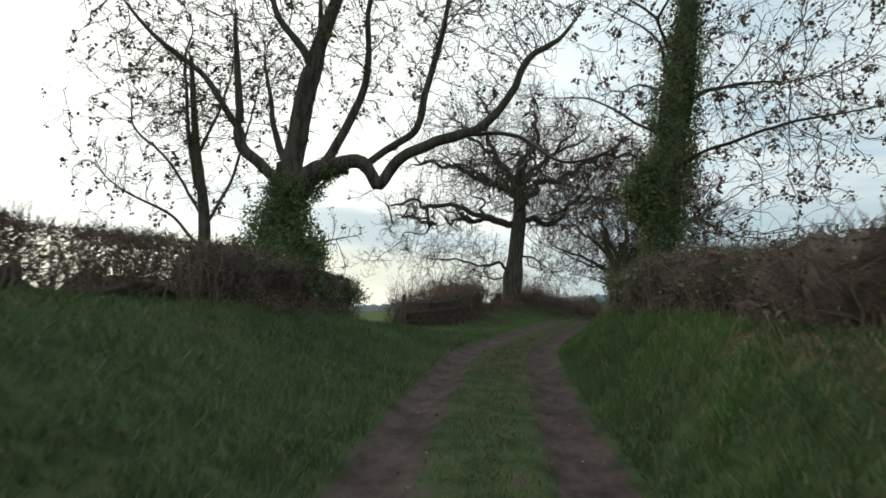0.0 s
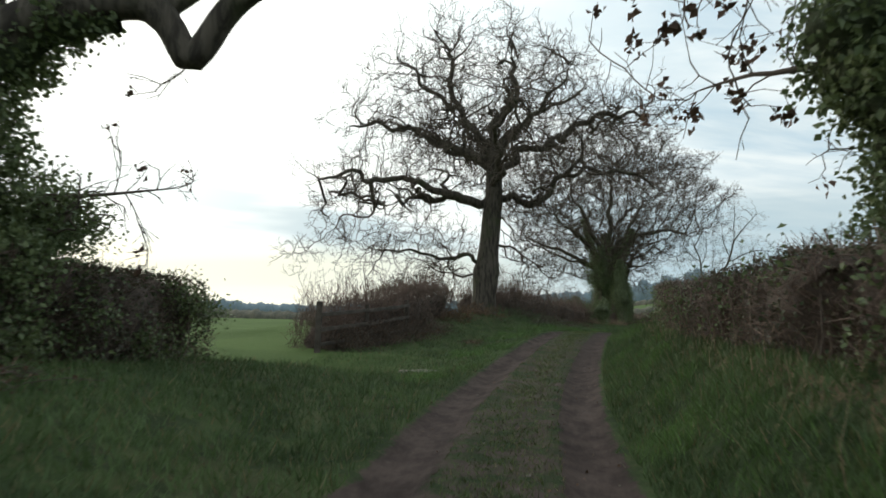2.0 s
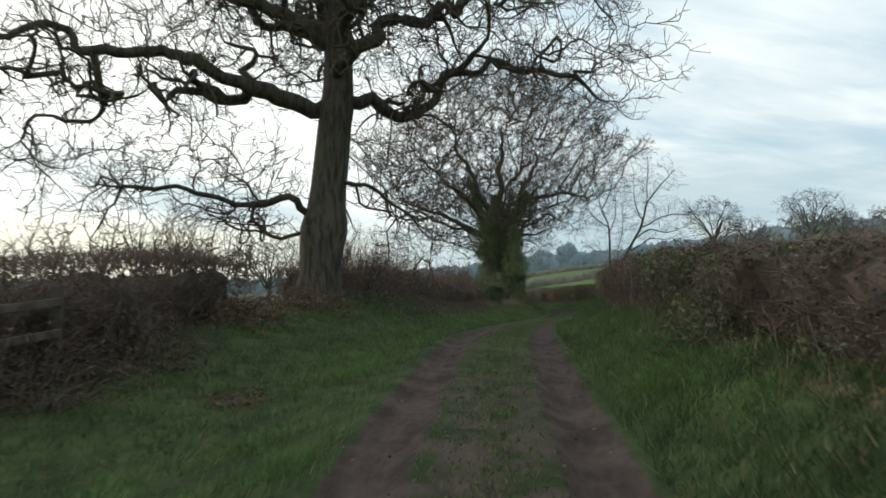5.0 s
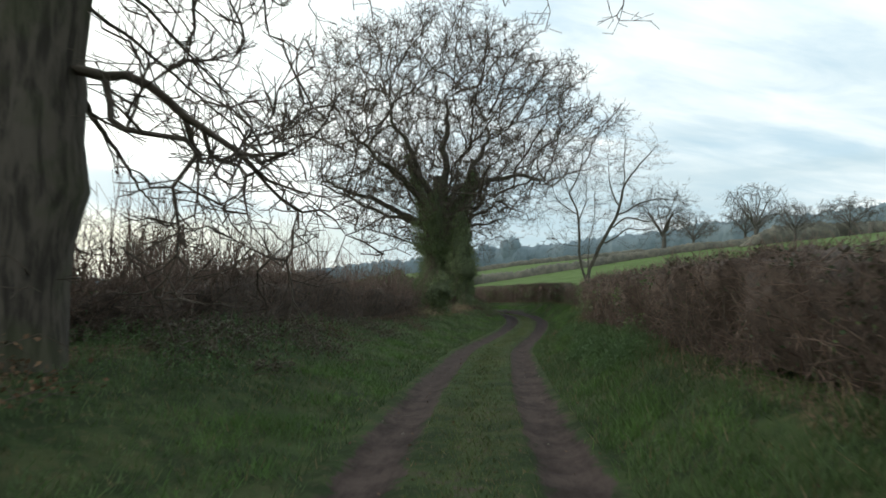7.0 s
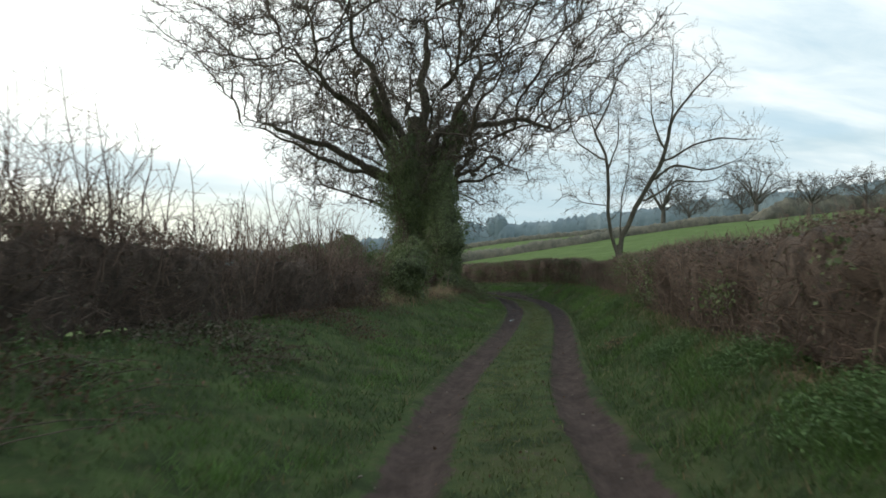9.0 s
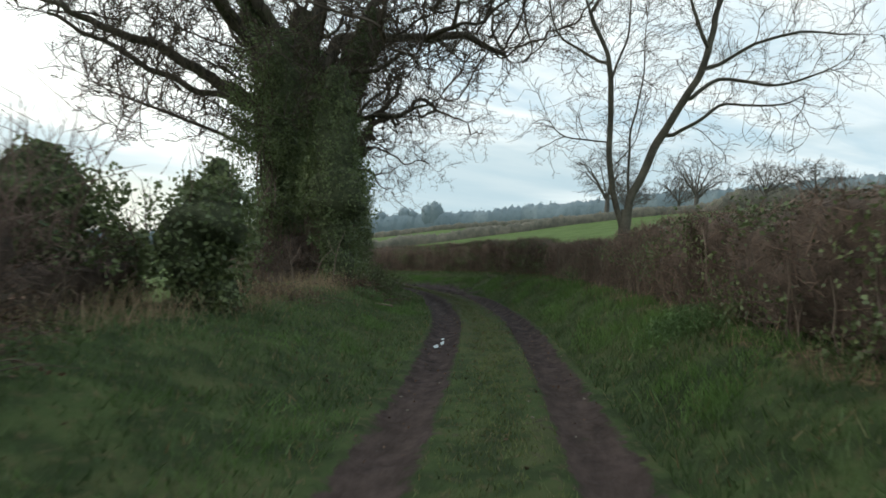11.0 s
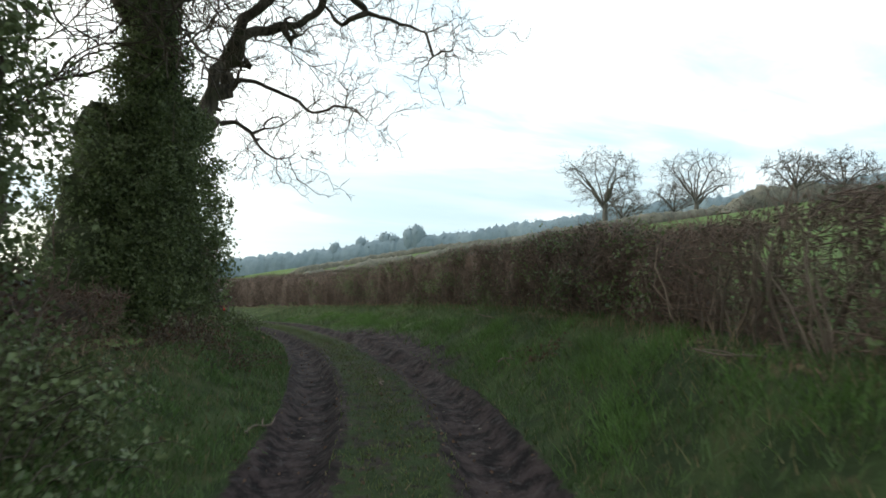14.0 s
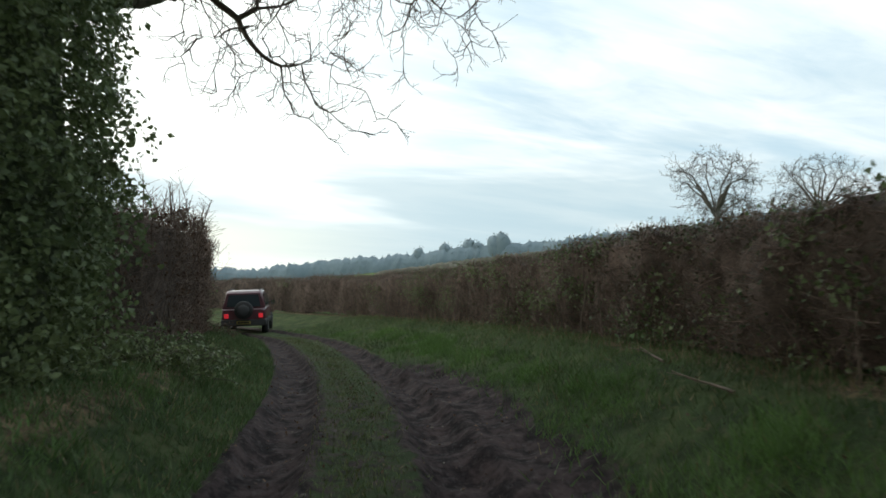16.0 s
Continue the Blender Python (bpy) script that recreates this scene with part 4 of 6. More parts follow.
z = 1.9
tree("ivy_clad_tree", (-4.4, 16.3, z), "old ivy-trunked tree with an arched limb over the lane",
     [(0, 0, -0.9), (0.0, 0.0, 1.3), (0.15, 0.05, 2.6), (0.15, 0, 3.6)], 0.55,
     [([(0.2, 0, 2.8), (1.0, 0.1, 3.5), (2.15, 0.3, 3.75), (2.4, 0.35, 3.5), (2.53, 0.36, 3.28), (2.62, 0.37, 3.12), (2.72, 0.36, 3.28), (2.86, 0.35, 3.52), (3.1, 0.3, 3.85), (4.0, 0.2, 4.33), (5.25, 0.1, 4.78), (6.15, 0, 5.7), (6.76, 0, 6.9), (7.44, 0, 7.43), (8.3, 0, 8.6)], 0.27),
      ([(4.9, 0.1, 4.65), (6.2, -0.4, 4.5), (7.48, -1.05, 3.67), (8.5, -1.2, 3.9), (9.5, -1.2, 4.8)], 0.10),
      ([(2.2, 0.35, 3.75), (2.95, 0.35, 4.4), (3.4, 0.35, 4.65), (3.75, 0.3, 6), (4.2, 0.3, 8), (4.4, 0.3, 10)], 0.13),
      ([(1.0, 0.1, 3.5), (1.6, 0.1, 4.6), (2.1, 0.1, 6), (2.05, 0.1, 8.1), (2.4, 0.1, 10)], 0.19),
      ([(0.1, 0, 2.9), (0.3, 0, 4.4), (0.6, 0, 6.1), (0.9, 0, 7.2), (1.3, 0, 8.6), (1.6, 0, 11)], 0.42),
      ([(-0.1, 0, 3.1), (-0.6, -0.1, 3.5), (-1.1, -0.1, 3.9), (-1.25, -0.1, 5.1), (-1.55, 0, 6.9), (-1.7, 0, 8.4)], 0.21),
      ([(0.65, 0, 6.2), (0.3, -0.1, 6.9), (-0.3, -0.2, 7.6), (-0.6, -0.2, 9.5)], 0.17),
      ([(0.7, 0, 6.4), (0.75, 0.2, 7.6), (0.6, 0.3, 9.4)], 0.15),
      ([(0.2, 0.3, 3.3), (-0.6, 1.2, 4.6), (-1.2, 2.4, 6.2), (-1.8, 3.4, 8.5)], 0.16),
      ([(-1.2, -0.1, 4.4), (-2.2, -0.5, 5.8), (-3.6, -0.8, 6.9), (-4.8, -1.0, 8.3)], 0.1), ([(0.2, 0.3, 1.3), (0.7, 1.2, 1.6), (1.2, 1.9, 1.8), (1.8, 2.4, 2.0)], 0.06)],
     arched_crown(),
     ivy=[([(-0.1, 0, -0.6), (0, 0, 1.2), (0.05, 0, 2.4), (0.25, 0, 3.3)], [0.95, 0.95, 0.8, 0.62, 0.35], 21000, 0.04),
          ([(0.4, 0.1, 3.0), (1.1, 0.2, 3.5), (1.7, 0.3, 3.6)], [0.36, 0.3, 0.18], 1500, 0.045), ([(0.2, 0.7, 0.5), (0.5, 1.0, 1.1), (0.8, 1.2, 1.5)], [0.6, 0.55, 0.25], 4500, 0.036, 1), ([(0.1, 1.2, 1.0), (0.4, 1.8, 1.4), (0.7, 2.1, 1.7)], [0.5, 0.5, 0.25], 2600, 0.036, 1)], keys=620, flare=1.3, gnarl=0.25, tip_r=0.3, wander=0.25, step=0.15, kill=0.3, tip=0.0105, power=2.0, shoots=(1, 0.4, 1), droop=0.0, kink=0.02)

# slender trees behind the bank
for x, y, lean, high in ((-6.7, 17.0, -0.9, 8.6),):
    z = 1.75
    tree("slender_tree", (x, y, z), "slender bare tree behind the bank hedge",
         [(0, 0, -0.6), (0.02, 0, 2), (lean * 0.45, 0, 4.4), (lean * 0.85, 0, 7)], 0.2,
         [([(lean * 0.3, 0, 3), (lean * 0.7, 0, 5), (lean, 0, high)], 0.11), ([(0.02, 0, 2), (0.6, 0.2, 3.6), (1.0, 0.3, 5.6), (1.2, 0.3, high * 0.9)], 0.09),
          ([(0, 0, 1.4), (-0.9, 0, 2.2), (-2.2, -0.2, 2.9), (-3.4, -0.3, 4.0)], 0.08), ([(0, 0, 2.2), (-1.0, 0.3, 3.6), (-2.3, 0.4, 5.0), (-3.0, 0.4, 6.8)], 0.08),
          ([(0, 0, 1.1), (-0.8, -0.3, 1.3), (-1.9, -0.4, 1.5), (-2.6, -0.4, 2.2)], 0.06), ([(lean * 0.4, 0, 4), (0.5, -0.4, 5.6), (0.7, -0.5, 7.8)], 0.08)],
         ball(620, (-1.0, 0, 5.2), (3.4, 2.2, 4.0)),
         keys=280, taper=0.3, flare=1.2, wander=0.2, step=0.2, shoots=(1, 0.35, 2), droop=0.0)

# the ivy column on the other side
z = ground_at(5.15, 14.2)
tree("ivy_clad_tree", (5.15, 14.2, z), "tall tree wrapped in ivy, rising out of the hedge",
     [(0, 0, -0.3), (0.0, 0, 2.5), (0.3, 0, 5.0), (0.7, 0, 8.0)], 0.26,
     [([(0.2, 0, 4), (0.5, 0, 7), (0.9, 0, 11)], 0.16)] + fan(11, 2.0, 7.6, 4.2, 0.45, 0.085, 0.4, 0.4, 0.25, 0.6, (-0.4, 0.92)),
     ball(1000, (2.0, 0, 5.6), (3.9, 2.6, 4.4)),
     ivy=[([(-0.05, 0, 0.2), (-0.05, 0, 2.2), (0.2, 0, 4.4), (0.5, 0, 6.4), (0.7, 0, 8.4)], [0.4, 0.4, 0.56, 0.5, 0.45, 0.36, 0.2], 22000, 0.034),
          ([(-0.3, 0, 2.0), (-0.5, 0.1, 2.8), (-0.45, 0, 3.6)], [0.2, 0.42, 0.2], 1500, 0.05)], keys=600, wander=0.25, step=0.2, shoots=(1, 0.4, 1), droop=-0.03)

# the great oak
def oak_crown():
    p = dome(2350, [(3.6, 6.5), (5, 9.8), (6.5, 9.6), (8, 8.8), (10, 7.2), (12, 5.2), (13, 3.8), (13.9, 1.2)], 0.85, lumps=0.08)
    p[:, 0] *= np.where((p[:, 0] < 0) & (p[:, 2] > 4.5), 0.8, 1.0)
    p = p[p[:, 2] > 5.2 + 0.35 * np.clip(p[:, 1], 0, 9) - 0.25 * np.clip(-p[:, 0] - 1, 0, 6) * (p[:, 1] < 2)]
    return np.concatenate([p, ball(210, (-4.0, -0.3, 3.4), (3.8, 1.8, 1.5)), ball(90, (2.2, -0.3, 3.0), (1.8, 1.3, 1.3))])


z = ground_at(4.4, 38.4)
OAK_LIMBS = [([(0.2, 0, 7.6), (0.5, 0, 9), (1.2, 0.2, 10.6), (1.4, 0.3, 12.4), (1.2, 0.3, 14.2)], 0.27),
             ([(0.2, 0, 7.6), (-0.6, 0.2, 9.2), (-1.6, 0.5, 10.8), (-1.9, 0.6, 12.6), (-2.4, 0.6, 14)], 0.22),
             ([(0.3, 0, 5.4), (-0.9, -0.1, 5.6), (-2.2, -0.2, 5.5), (-3.9, -0.4, 5.4), (-5.2, -0.5, 5.0), (-6.3, -0.4, 5.3), (-7.4, -0.2, 5.2), (-8.2, -0.2, 5.5)], 0.28),
             ([(-5.2, -0.5, 5.0), (-5.9, -0.6, 4.5), (-6.6, -0.5, 4.4), (-7.1, -0.4, 3.7), (-7.8, -0.2, 3.3)], 0.075),
             ([(0.3, 0, 5.5), (1.3, 0.2, 5.8), (2.6, 0.3, 6.0), (4.2, 0.2, 6.9), (5.6, 0, 7.2), (7.2, -0.2, 7.0), (9.3, -0.3, 6.2)], 0.2),
             ([(0.3, 0, 6.3), (1.0, 0.1, 7.2), (2.0, 0.2, 8.1), (3.4, 0.4, 8.3), (5.0, 0.6, 9.2), (7.2, 0.6, 9.6), (9.0, 0.5, 9.8)], 0.24),
             ([(0.2, 0, 6.9), (-0.8, 0, 7.9), (-2.0, 0, 8.4), (-3.6, 0.2, 8.8), (-5.2, 0.2, 9.3), (-7.4, 0, 9.0)], 0.21),
             ([(0.05, 0, 2.3), (-0.8, -0.3, 2.6), (-1.9, -0.5, 2.4), (-3.3, -0.6, 2.7), (-4.8, -0.5, 2.5), (-5.8, -0.4, 3.0)], 0.12),
             ([(0.25, 0, 3.4), (1.2, -0.2, 3.0), (2.2, -0.2, 2.4), (3.4, -0.2, 1.9)], 0.08),
             ([(-0.1, 0, 1.9), (-0.9, 0.2, 1.75), (-1.6, 0.3, 2.1), (-2.3, 0.3, 2.0), (-3.2, 0.2, 2.4)], 0.075),
             ([(0.3, 0.1, 6.0), (0.5, -1.6, 7.0), (0.2, -3.4, 7.6), (0.4, -5.6, 8.4), (0.2, -7.4, 8.2)], 0.2),
             ([(0.3, 0.1, 6.6), (0.2, 1.8, 7.8), (-0.3, 3.8, 8.8), (-0.2, 6.2, 9.6)], 0.2),
             ([(0.3, 0.1, 7.4), (1.6, -1.2, 9.2), (2.8, -2.2, 10.8), (3.8, -2.8, 12.2)], 0.17),
             ([(0.3, 0.1, 7.6), (2.0, 0.6, 9.6), (4.0, 0.8, 11.0), (5.8, 0.9, 12.2)], 0.17),
             ([(0.2, 0.1, 7.6), (-1.8, -0.8, 9.6), (-3.4, -1.2, 11.2), (-4.6, -1.4, 12.6)], 0.16),
             ([(0.2, 0.1, 7.0), (-1.8, 1.6, 8.6), (-3.6, 3.0, 9.6), (-5.4, 4.0, 10.6)], 0.16)]
OAK_BOUGHS = side_boughs(OAK_LIMBS, 1.5, 2.7, 0.5, 0.8, 0.15)
tree("oak_tree", (4.4, 38.4, z), "large bare oak with wide crooked limbs beside the lane",
     [(-0.1, 0, -0.3), (0, 0, 1.5), (0.2, 0, 4), (0.35, 0, 6.2), (0.2, 0, 8.2)], 0.55,
     OAK_LIMBS + OAK_BOUGHS + side_boughs(OAK_BOUGHS, 1.3, 1.2, 0.7, 0.8, 0.2),
     oak_crown(), hanging=[([(0.2, 0.2, 4.4), (0.9, 1.2, 4.1), (1.6, 2.2, 3.7), (2.4, 3.3, 3.3), (3.1, 4.3, 2.95), (4.0, 5.5, 2.6)], 0.028),
      ([(0.2, 0.2, 5.0), (0.8, 1.3, 4.9), (1.5, 2.4, 4.6), (2.6, 4.2, 4.1), (3.7, 5.7, 3.6)], 0.03), ([(0.1, 0.2, 3.6), (0.6, 0.9, 3.0), (1.1, 1.5, 2.4), (1.4, 1.9, 2.0)], 0.05)], flare=1.2, burr=0.26, gnarl=2.0, tip_r=0.24, finest=0.0065, wander=0.42, rise=0.12, carry=0.6, droop=0.12, tip=0.0125, power=2.0, kill=0.42, shoots=(1, 0.42, 3), kink=0.13, knee=0.5)

# the second oak, with ivy up its trunk
def second_crown():
    p = dome(4400, [(3.6, 4.0), (6, 6.8), (8.5, 8.4), (10.5, 10.6), (12.5, 12.2), (14.5, 11.6), (17, 9.4), (19.5, 6.4), (21.2, 3.2), (22, 1.2)], 1.0)
    toward = 0.85 * p[:, 0] - 0.5 * p[:, 1]
    return p[(p[:, 2] > 4.5) & (p[:, 2] > 3.8 + 0.55 * np.clip(toward, 0, 12)) & (np.hypot(p[:, 0], p[:, 1]) > 1.2)]


z = ground_at(21.2, 72.3)
tree("oak_tree", (21.2, 72.3, z), "tall bare oak with an ivy-covered trunk at the bend",
     [(0, 0, -0.3), (0.0, 0, 3), (0.1, 0, 6), (0.1, 0, 9.5)], 0.8,
     [([(0.1, 0, 7.5), (0.3, 0, 10), (0.4, 0, 13), (0.8, 0, 17)], 0.46), ([(0, 0, 6.5), (-1.2, 0, 8.8), (-2.4, 0.2, 11.5), (-3.4, 0.2, 15.5)], 0.4),
      ([(0.2, 0, 6.8), (1.6, 0, 9.0), (3.0, 0.2, 12), (4.2, 0.2, 15.5)], 0.38),
      ([(0, 0, 5.6), (-2.4, 0.8, 7.4), (-5.4, 1.6, 8.8), (-8.6, 2.2, 10.4)], 0.36), ([(0, 0, 6.2), (-2.2, -0.6, 8.6), (-4.8, -1.2, 10.8), (-7.0, -1.4, 13.2)], 0.33),
      ([(0.1, 0, 6.2), (2.2, 0.4, 8.0), (4.8, 0.8, 9.4), (7.8, 1.0, 9.8), (10.2, 1.2, 9.4)], 0.3)] + fan(9, 5.0, 8.0, 9.0, 0.6, 0.2, 0.2, 0.4, held=0.55) + fan(7, 3.6, 6.0, 7.0, 0.3, 0.1, 1.2, 0.3, held=0.5),
     second_crown(), flare=1.35, tip_r=0.24, step=0.34, reach=2.4, kill=0.5, wander=0.32, tip=0.016, power=2.0, rise=0.08, carry=0.6, droop=0.1, shoots=(2, 0.6, 2), kink=0.07,
     gnarl=1.5, finest=0.0125, ivy=[([(0, 0, 0), (0, 0, 3), (0.1, 0, 6), (0.2, 0, 9.4)], [1.35, 1.1, 0.95, 0.95, 0.85, 0.6, 0.3], 40000, 0.043), ([(-0.6, 0, 5.8), (-1.6, 0.1, 8.6), (-2.4, 0.2, 11)], [0.5, 0.45, 0.2], 3000, 0.06),
          ([(1.0, -0.3, 6), (1.9, -0.4, 8), (2.8, -0.3, 10)], [0.6, 0.5, 0.3], 3500, 0.07)])

# the ivy tree beyond it
z = ground_at(24.3, 77.2)
IVY_LIMBS = [([(0.1, 0.4, 3.8), (1.4, 2.3, 4.8), (2.05, 2.5, 6.0), (2.3, 2.46, 6.7), (3.2, 2.3, 7.45), (4.0, 2.1, 7.9), (4.66, 2.0, 8.5), (5.5, 1.8, 8.3), (6.25, 1.6, 7.9), (7.16, 1.4, 7.3), (8.5, 1.2, 7.9)], 0.27),
      ([(2.0, 2.5, 5.9), (2.27, 2.46, 7.2), (2.2, 2.5, 7.9), (2.7, 2.4, 8.5), (3.3, 2.3, 9.8), (3.6, 2.2, 11.6)], 0.27), ([(1.6, 2.4, 5.1), (2.2, 2.4, 5.3), (2.7, 2.37, 5.15), (3.0, 2.3, 4.7), (3.35, 2.25, 4.35), (3.9, 2.2, 4.5)], 0.11),
      ([(2.2, 2.45, 6.4), (3.2, 2.6, 6.5), (4.0, 2.5, 5.9), (4.9, 2.4, 6.2), (6.0, 2.3, 5.6)], 0.1), ([(0.2, 1.5, 5.0), (0.36, 2.8, 7.5), (0.65, 2.8, 8.4), (0.7, 2.8, 10.5)], 0.22),
      ([(0, 0, 6), (-0.2, 0, 9), (0.1, 0, 12.5)], 0.3), ([(0, 0, 6), (-1.6, -0.3, 8.6), (-3.4, -0.6, 10.6)], 0.24)] + fan(5, 6.4, 7.4, 5.0, 0.9, 0.16, 2.0, 0.35)
tree("ivy_clad_tree", (24.3, 77.2, z), "stout tree buried in ivy with bare limbs above",
     [(0, 0, -0.3), (0.0, 0, 2.5), (0.1, 0, 5), (0.1, 0, 7)], 0.6,
     IVY_LIMBS + side_boughs(IVY_LIMBS, 0.9, 1.7, 0.45), along_limbs(44, IVY_LIMBS, 0.6),
     ivy=[([(-0.1, 0, 0), (0, 0, 2.0), (0.1, 0, 4.4), (0.0, 0, 7.5)], [1.3, 1.2, 1.05, 0.9, 0.7, 0.5, 0.3], 48000, 0.041),
          ([(0.3, 0.3, 4.2), (0.6, 0.7, 4.6), (1.1, 1.6, 4.8)], [0.6, 0.5, 0.3], 4500, 0.043)], gnarl=1.5, wander=0.5, carry=0.4, kill=0.28, step=0.16, reach=1.2, tip=0.0085, power=2.15, kink=0.1, shoots=(1, 0.3, 2))

# the twin-stemmed ash in the hedge


def lean(*points):
    """Limb points of the twin tree: metres across the lane, and up."""
    return [(0.82 * a, -0.57 * a + 0.05 * h * math.sin(a * 3), h) for a, h in points]


ASH_LIMBS = [(lean((-0.02, 1.5), (-0.22, 2.3), (-0.38, 3.4), (-0.5, 4.4), (-0.75, 6.0), (-1.1, 7.6), (-1.5, 10.0)), 0.092),
      (lean((0.05, 1.5), (0.3, 2.35), (0.75, 3.4), (1.15, 4.4), (1.5, 5.5), (2.2, 7.4), (2.4, 9.0), (2.3, 11.0)), 0.118),
      (lean((0.15, 1.9), (0.24, 3.2), (0.25, 4.4), (0.6, 5.6), (0.7, 7.4)), 0.06),
      (lean((1.0, 3.8), (1.9, 4.4), (2.5, 4.7), (3.6, 4.6), (4.6, 5.2)), 0.08), (lean((1.35, 4.7), (2.5, 5.2), (3.7, 5.1), (5.3, 5.7)), 0.09),
      (lean((1.5, 5.4), (2.6, 5.9), (4.0, 6.4), (5.6, 6.3)), 0.09), (lean((2.0, 6.8), (3.0, 8.0), (3.9, 9.6)), 0.09), (lean((1.7, 6.0), (1.3, 7.4), (1.2, 9.2)), 0.08),
      (lean((-0.42, 3.7), (-0.9, 3.8), (-1.5, 4.1), (-1.8, 4.6)), 0.035), (lean((-0.7, 5.6), (-1.6, 6.6), (-2.2, 7.8), (-2.5, 9.2)), 0.06), (lean((-0.6, 5.0), (-0.1, 6.2), (-0.2, 8.0)), 0.06),
      (lean((-0.95, 7.0), (-0.5, 8.2), (-0.4, 10)), 0.06), (lean((-0.45, 3.0), (0.2, 3.7), (0.5, 4.6)), 0.03)]
tree("twin_stemmed_tree", (27.0, 62.14, ground_at(27.0, 62.14)), "bare twin-stemmed ash tree growing from the hedge",
     [(0, 0, -0.2), (0, 0, 0.6), (0.02, 0, 1.3), (0.06, -0.04, 2.0)], 0.17,
     ASH_LIMBS, np.concatenate([along_limbs(22, ASH_LIMBS, 0.6, 0.35), ball(260, (0.2, -0.1, 7.6), (3.4, 2.4, 3.4))]),
     bark=ASH, twig=TWIG, flare=1.3, taper=0.8, tip_r=0.25, wander=0.16, carry=0.8, rise=0.12, kill=0.3, step=0.2, reach=1.3, tip=0.0065, power=2.35, shoots=(1, 0.45, 2), droop=0.08)

# ---- far fields and woods ----
def round_head(count, z0, z1, centre, wide, tall, r):
    """Limbs that fork from a short trunk and end on a rounded crown."""
    out = []
    for i in range(count):
        a, lift = i * 2.39996 + 0.4 * rng.normal(), math.asin(min(0.98, -0.3 + 1.28 * ((i * 0.618) % 1)))
        size = 0.85 + 0.25 * rng.random()
        tip = np.array([math.cos(a) * math.cos(lift) * wide, math.sin(a) * math.cos(lift) * wide, math.sin(lift) * tall]) * size + [0, 0, centre]
        o = np.array([0, 0, z0 + (z1 - z0) * rng.random()])
        bend = rng.normal(size=3) * wide * 0.08
        rise = np.array([0, 0, 0.16 * tall])
        out.append(([tuple(o), tuple(o + (tip - o) * 0.3 + rise * 0.8 + bend * 0.5), tuple(o + (tip - o) * 0.65 + rise + bend), tuple(tip)], r * (0.75 + 0.5 * rng.random())))
    return out


def far_tree(at, high, wide, label):
    return tree("far_tree", at, label, [(0, 0, -0.5), (0, 0, high * 0.12), (0.1, 0, high * 0.22), (0.1, 0, high * 0.32)], high * 0.04,
                round_head(11, high * 0.2, high * 0.34, high * 0.58, wide, high * 0.42, high * 0.017), ball(330, (0, 0, high * 0.6), (wide, wide, high * 0.4), 0.4),
                bark=FAR_TREE, twig=FAR_TREE, group="trees in the far fields", finest=max(0.008, 0.00013 * at[1]), gnarl=1.5, step=high * 0.035, reach=high * 0.25, kill=high * 0.045,
                wander=0.35, tip=max(0.016, 0.0002 * at[1]), power=2.0, shoots=(1, high * 0.07, 2))


for x, y, high, wide, label in ((102, 146, 15, 7.5, "bare round-headed field tree on the rising ground"), (150, 165, 18, 9, "bare field tree with a forked crown"),
                                (99, 109, 6.8, 4.2, "bare oak in the far hedgerow"),
                                (119, 114, 7.8, 6, "spreading bare oak in the far hedgerow"), (150, 190, 12, 8, "broad bare tree on the skyline"), (1.8, 88, 7.4, 4.4, "small bare tree in the field behind the hedge"),
                                (178, 196, 14, 8, "broad bare tree on the skyline")):
    far_tree((x, y, ground_at(x, y)), high, wide, label)


def woodland(label, places, high, mat=HAZED_WOOD, count=60, slim=0.62):
    """A far wood or hedgerow: many small rounded crowns with ragged edges, one into the other."""
    spots = np.array(places, float)
    n, rings, sides = len(spots), 6, 8
    h = (high * spots[:, 2])[:, None, None]
    base = np.stack([spots[:, 0], spots[:, 1], land(spots[:, 0], spots[:, 1])], -1)[:, None, None]
    v = np.radians(np.array([-60.0, -25, 8, 38, 65, 88]))[None, :, None] + 0 * h
    a = (np.arange(sides) * 2 * math.pi / sides)[None, None]
    r = h * slim * np.cos(v) ** 0.5 * (0.85 + 0.3 * rng.random((n, rings, sides)))
    tall = h * (0.5 + 0.5 * np.sin(v)) * (0.94 + 0.12 * rng.random((n, rings, sides)))
    crown = base + np.stack([r * np.cos(a), r * np.sin(a), tall], -1)
    i, j = np.arange(sides), (np.arange(sides) + 1) % sides
    f = (np.arange(n)[:, None, None] * rings + np.arange(rings - 1)[None, :, None]) * sides
    quads = np.stack([f + i, f + j, f + j + sides, f + i + sides], -1).reshape(-1, 4)
    tris = np.concatenate([quads[:, [0, 1, 2]], quads[:, [0, 2, 3]]])
    flat = crown.reshape(n, -1, 3)
    pick = flat[np.arange(n)[:, None], rng.integers(sides * 2, rings * sides, (n, count))]
    p = pick + rng.normal(size=pick.shape) * h * 0.045
    s = np.broadcast_to(h[:, :, 0] * 0.045, (n, count)).ravel()
    tagged(new("woodland", mesh_of("woodland", *join((crown.reshape(-1, 3), tris), leaves(p.reshape(-1, 3), s, None, 0.5)), mat)), label, "woodland", kind="stuff")


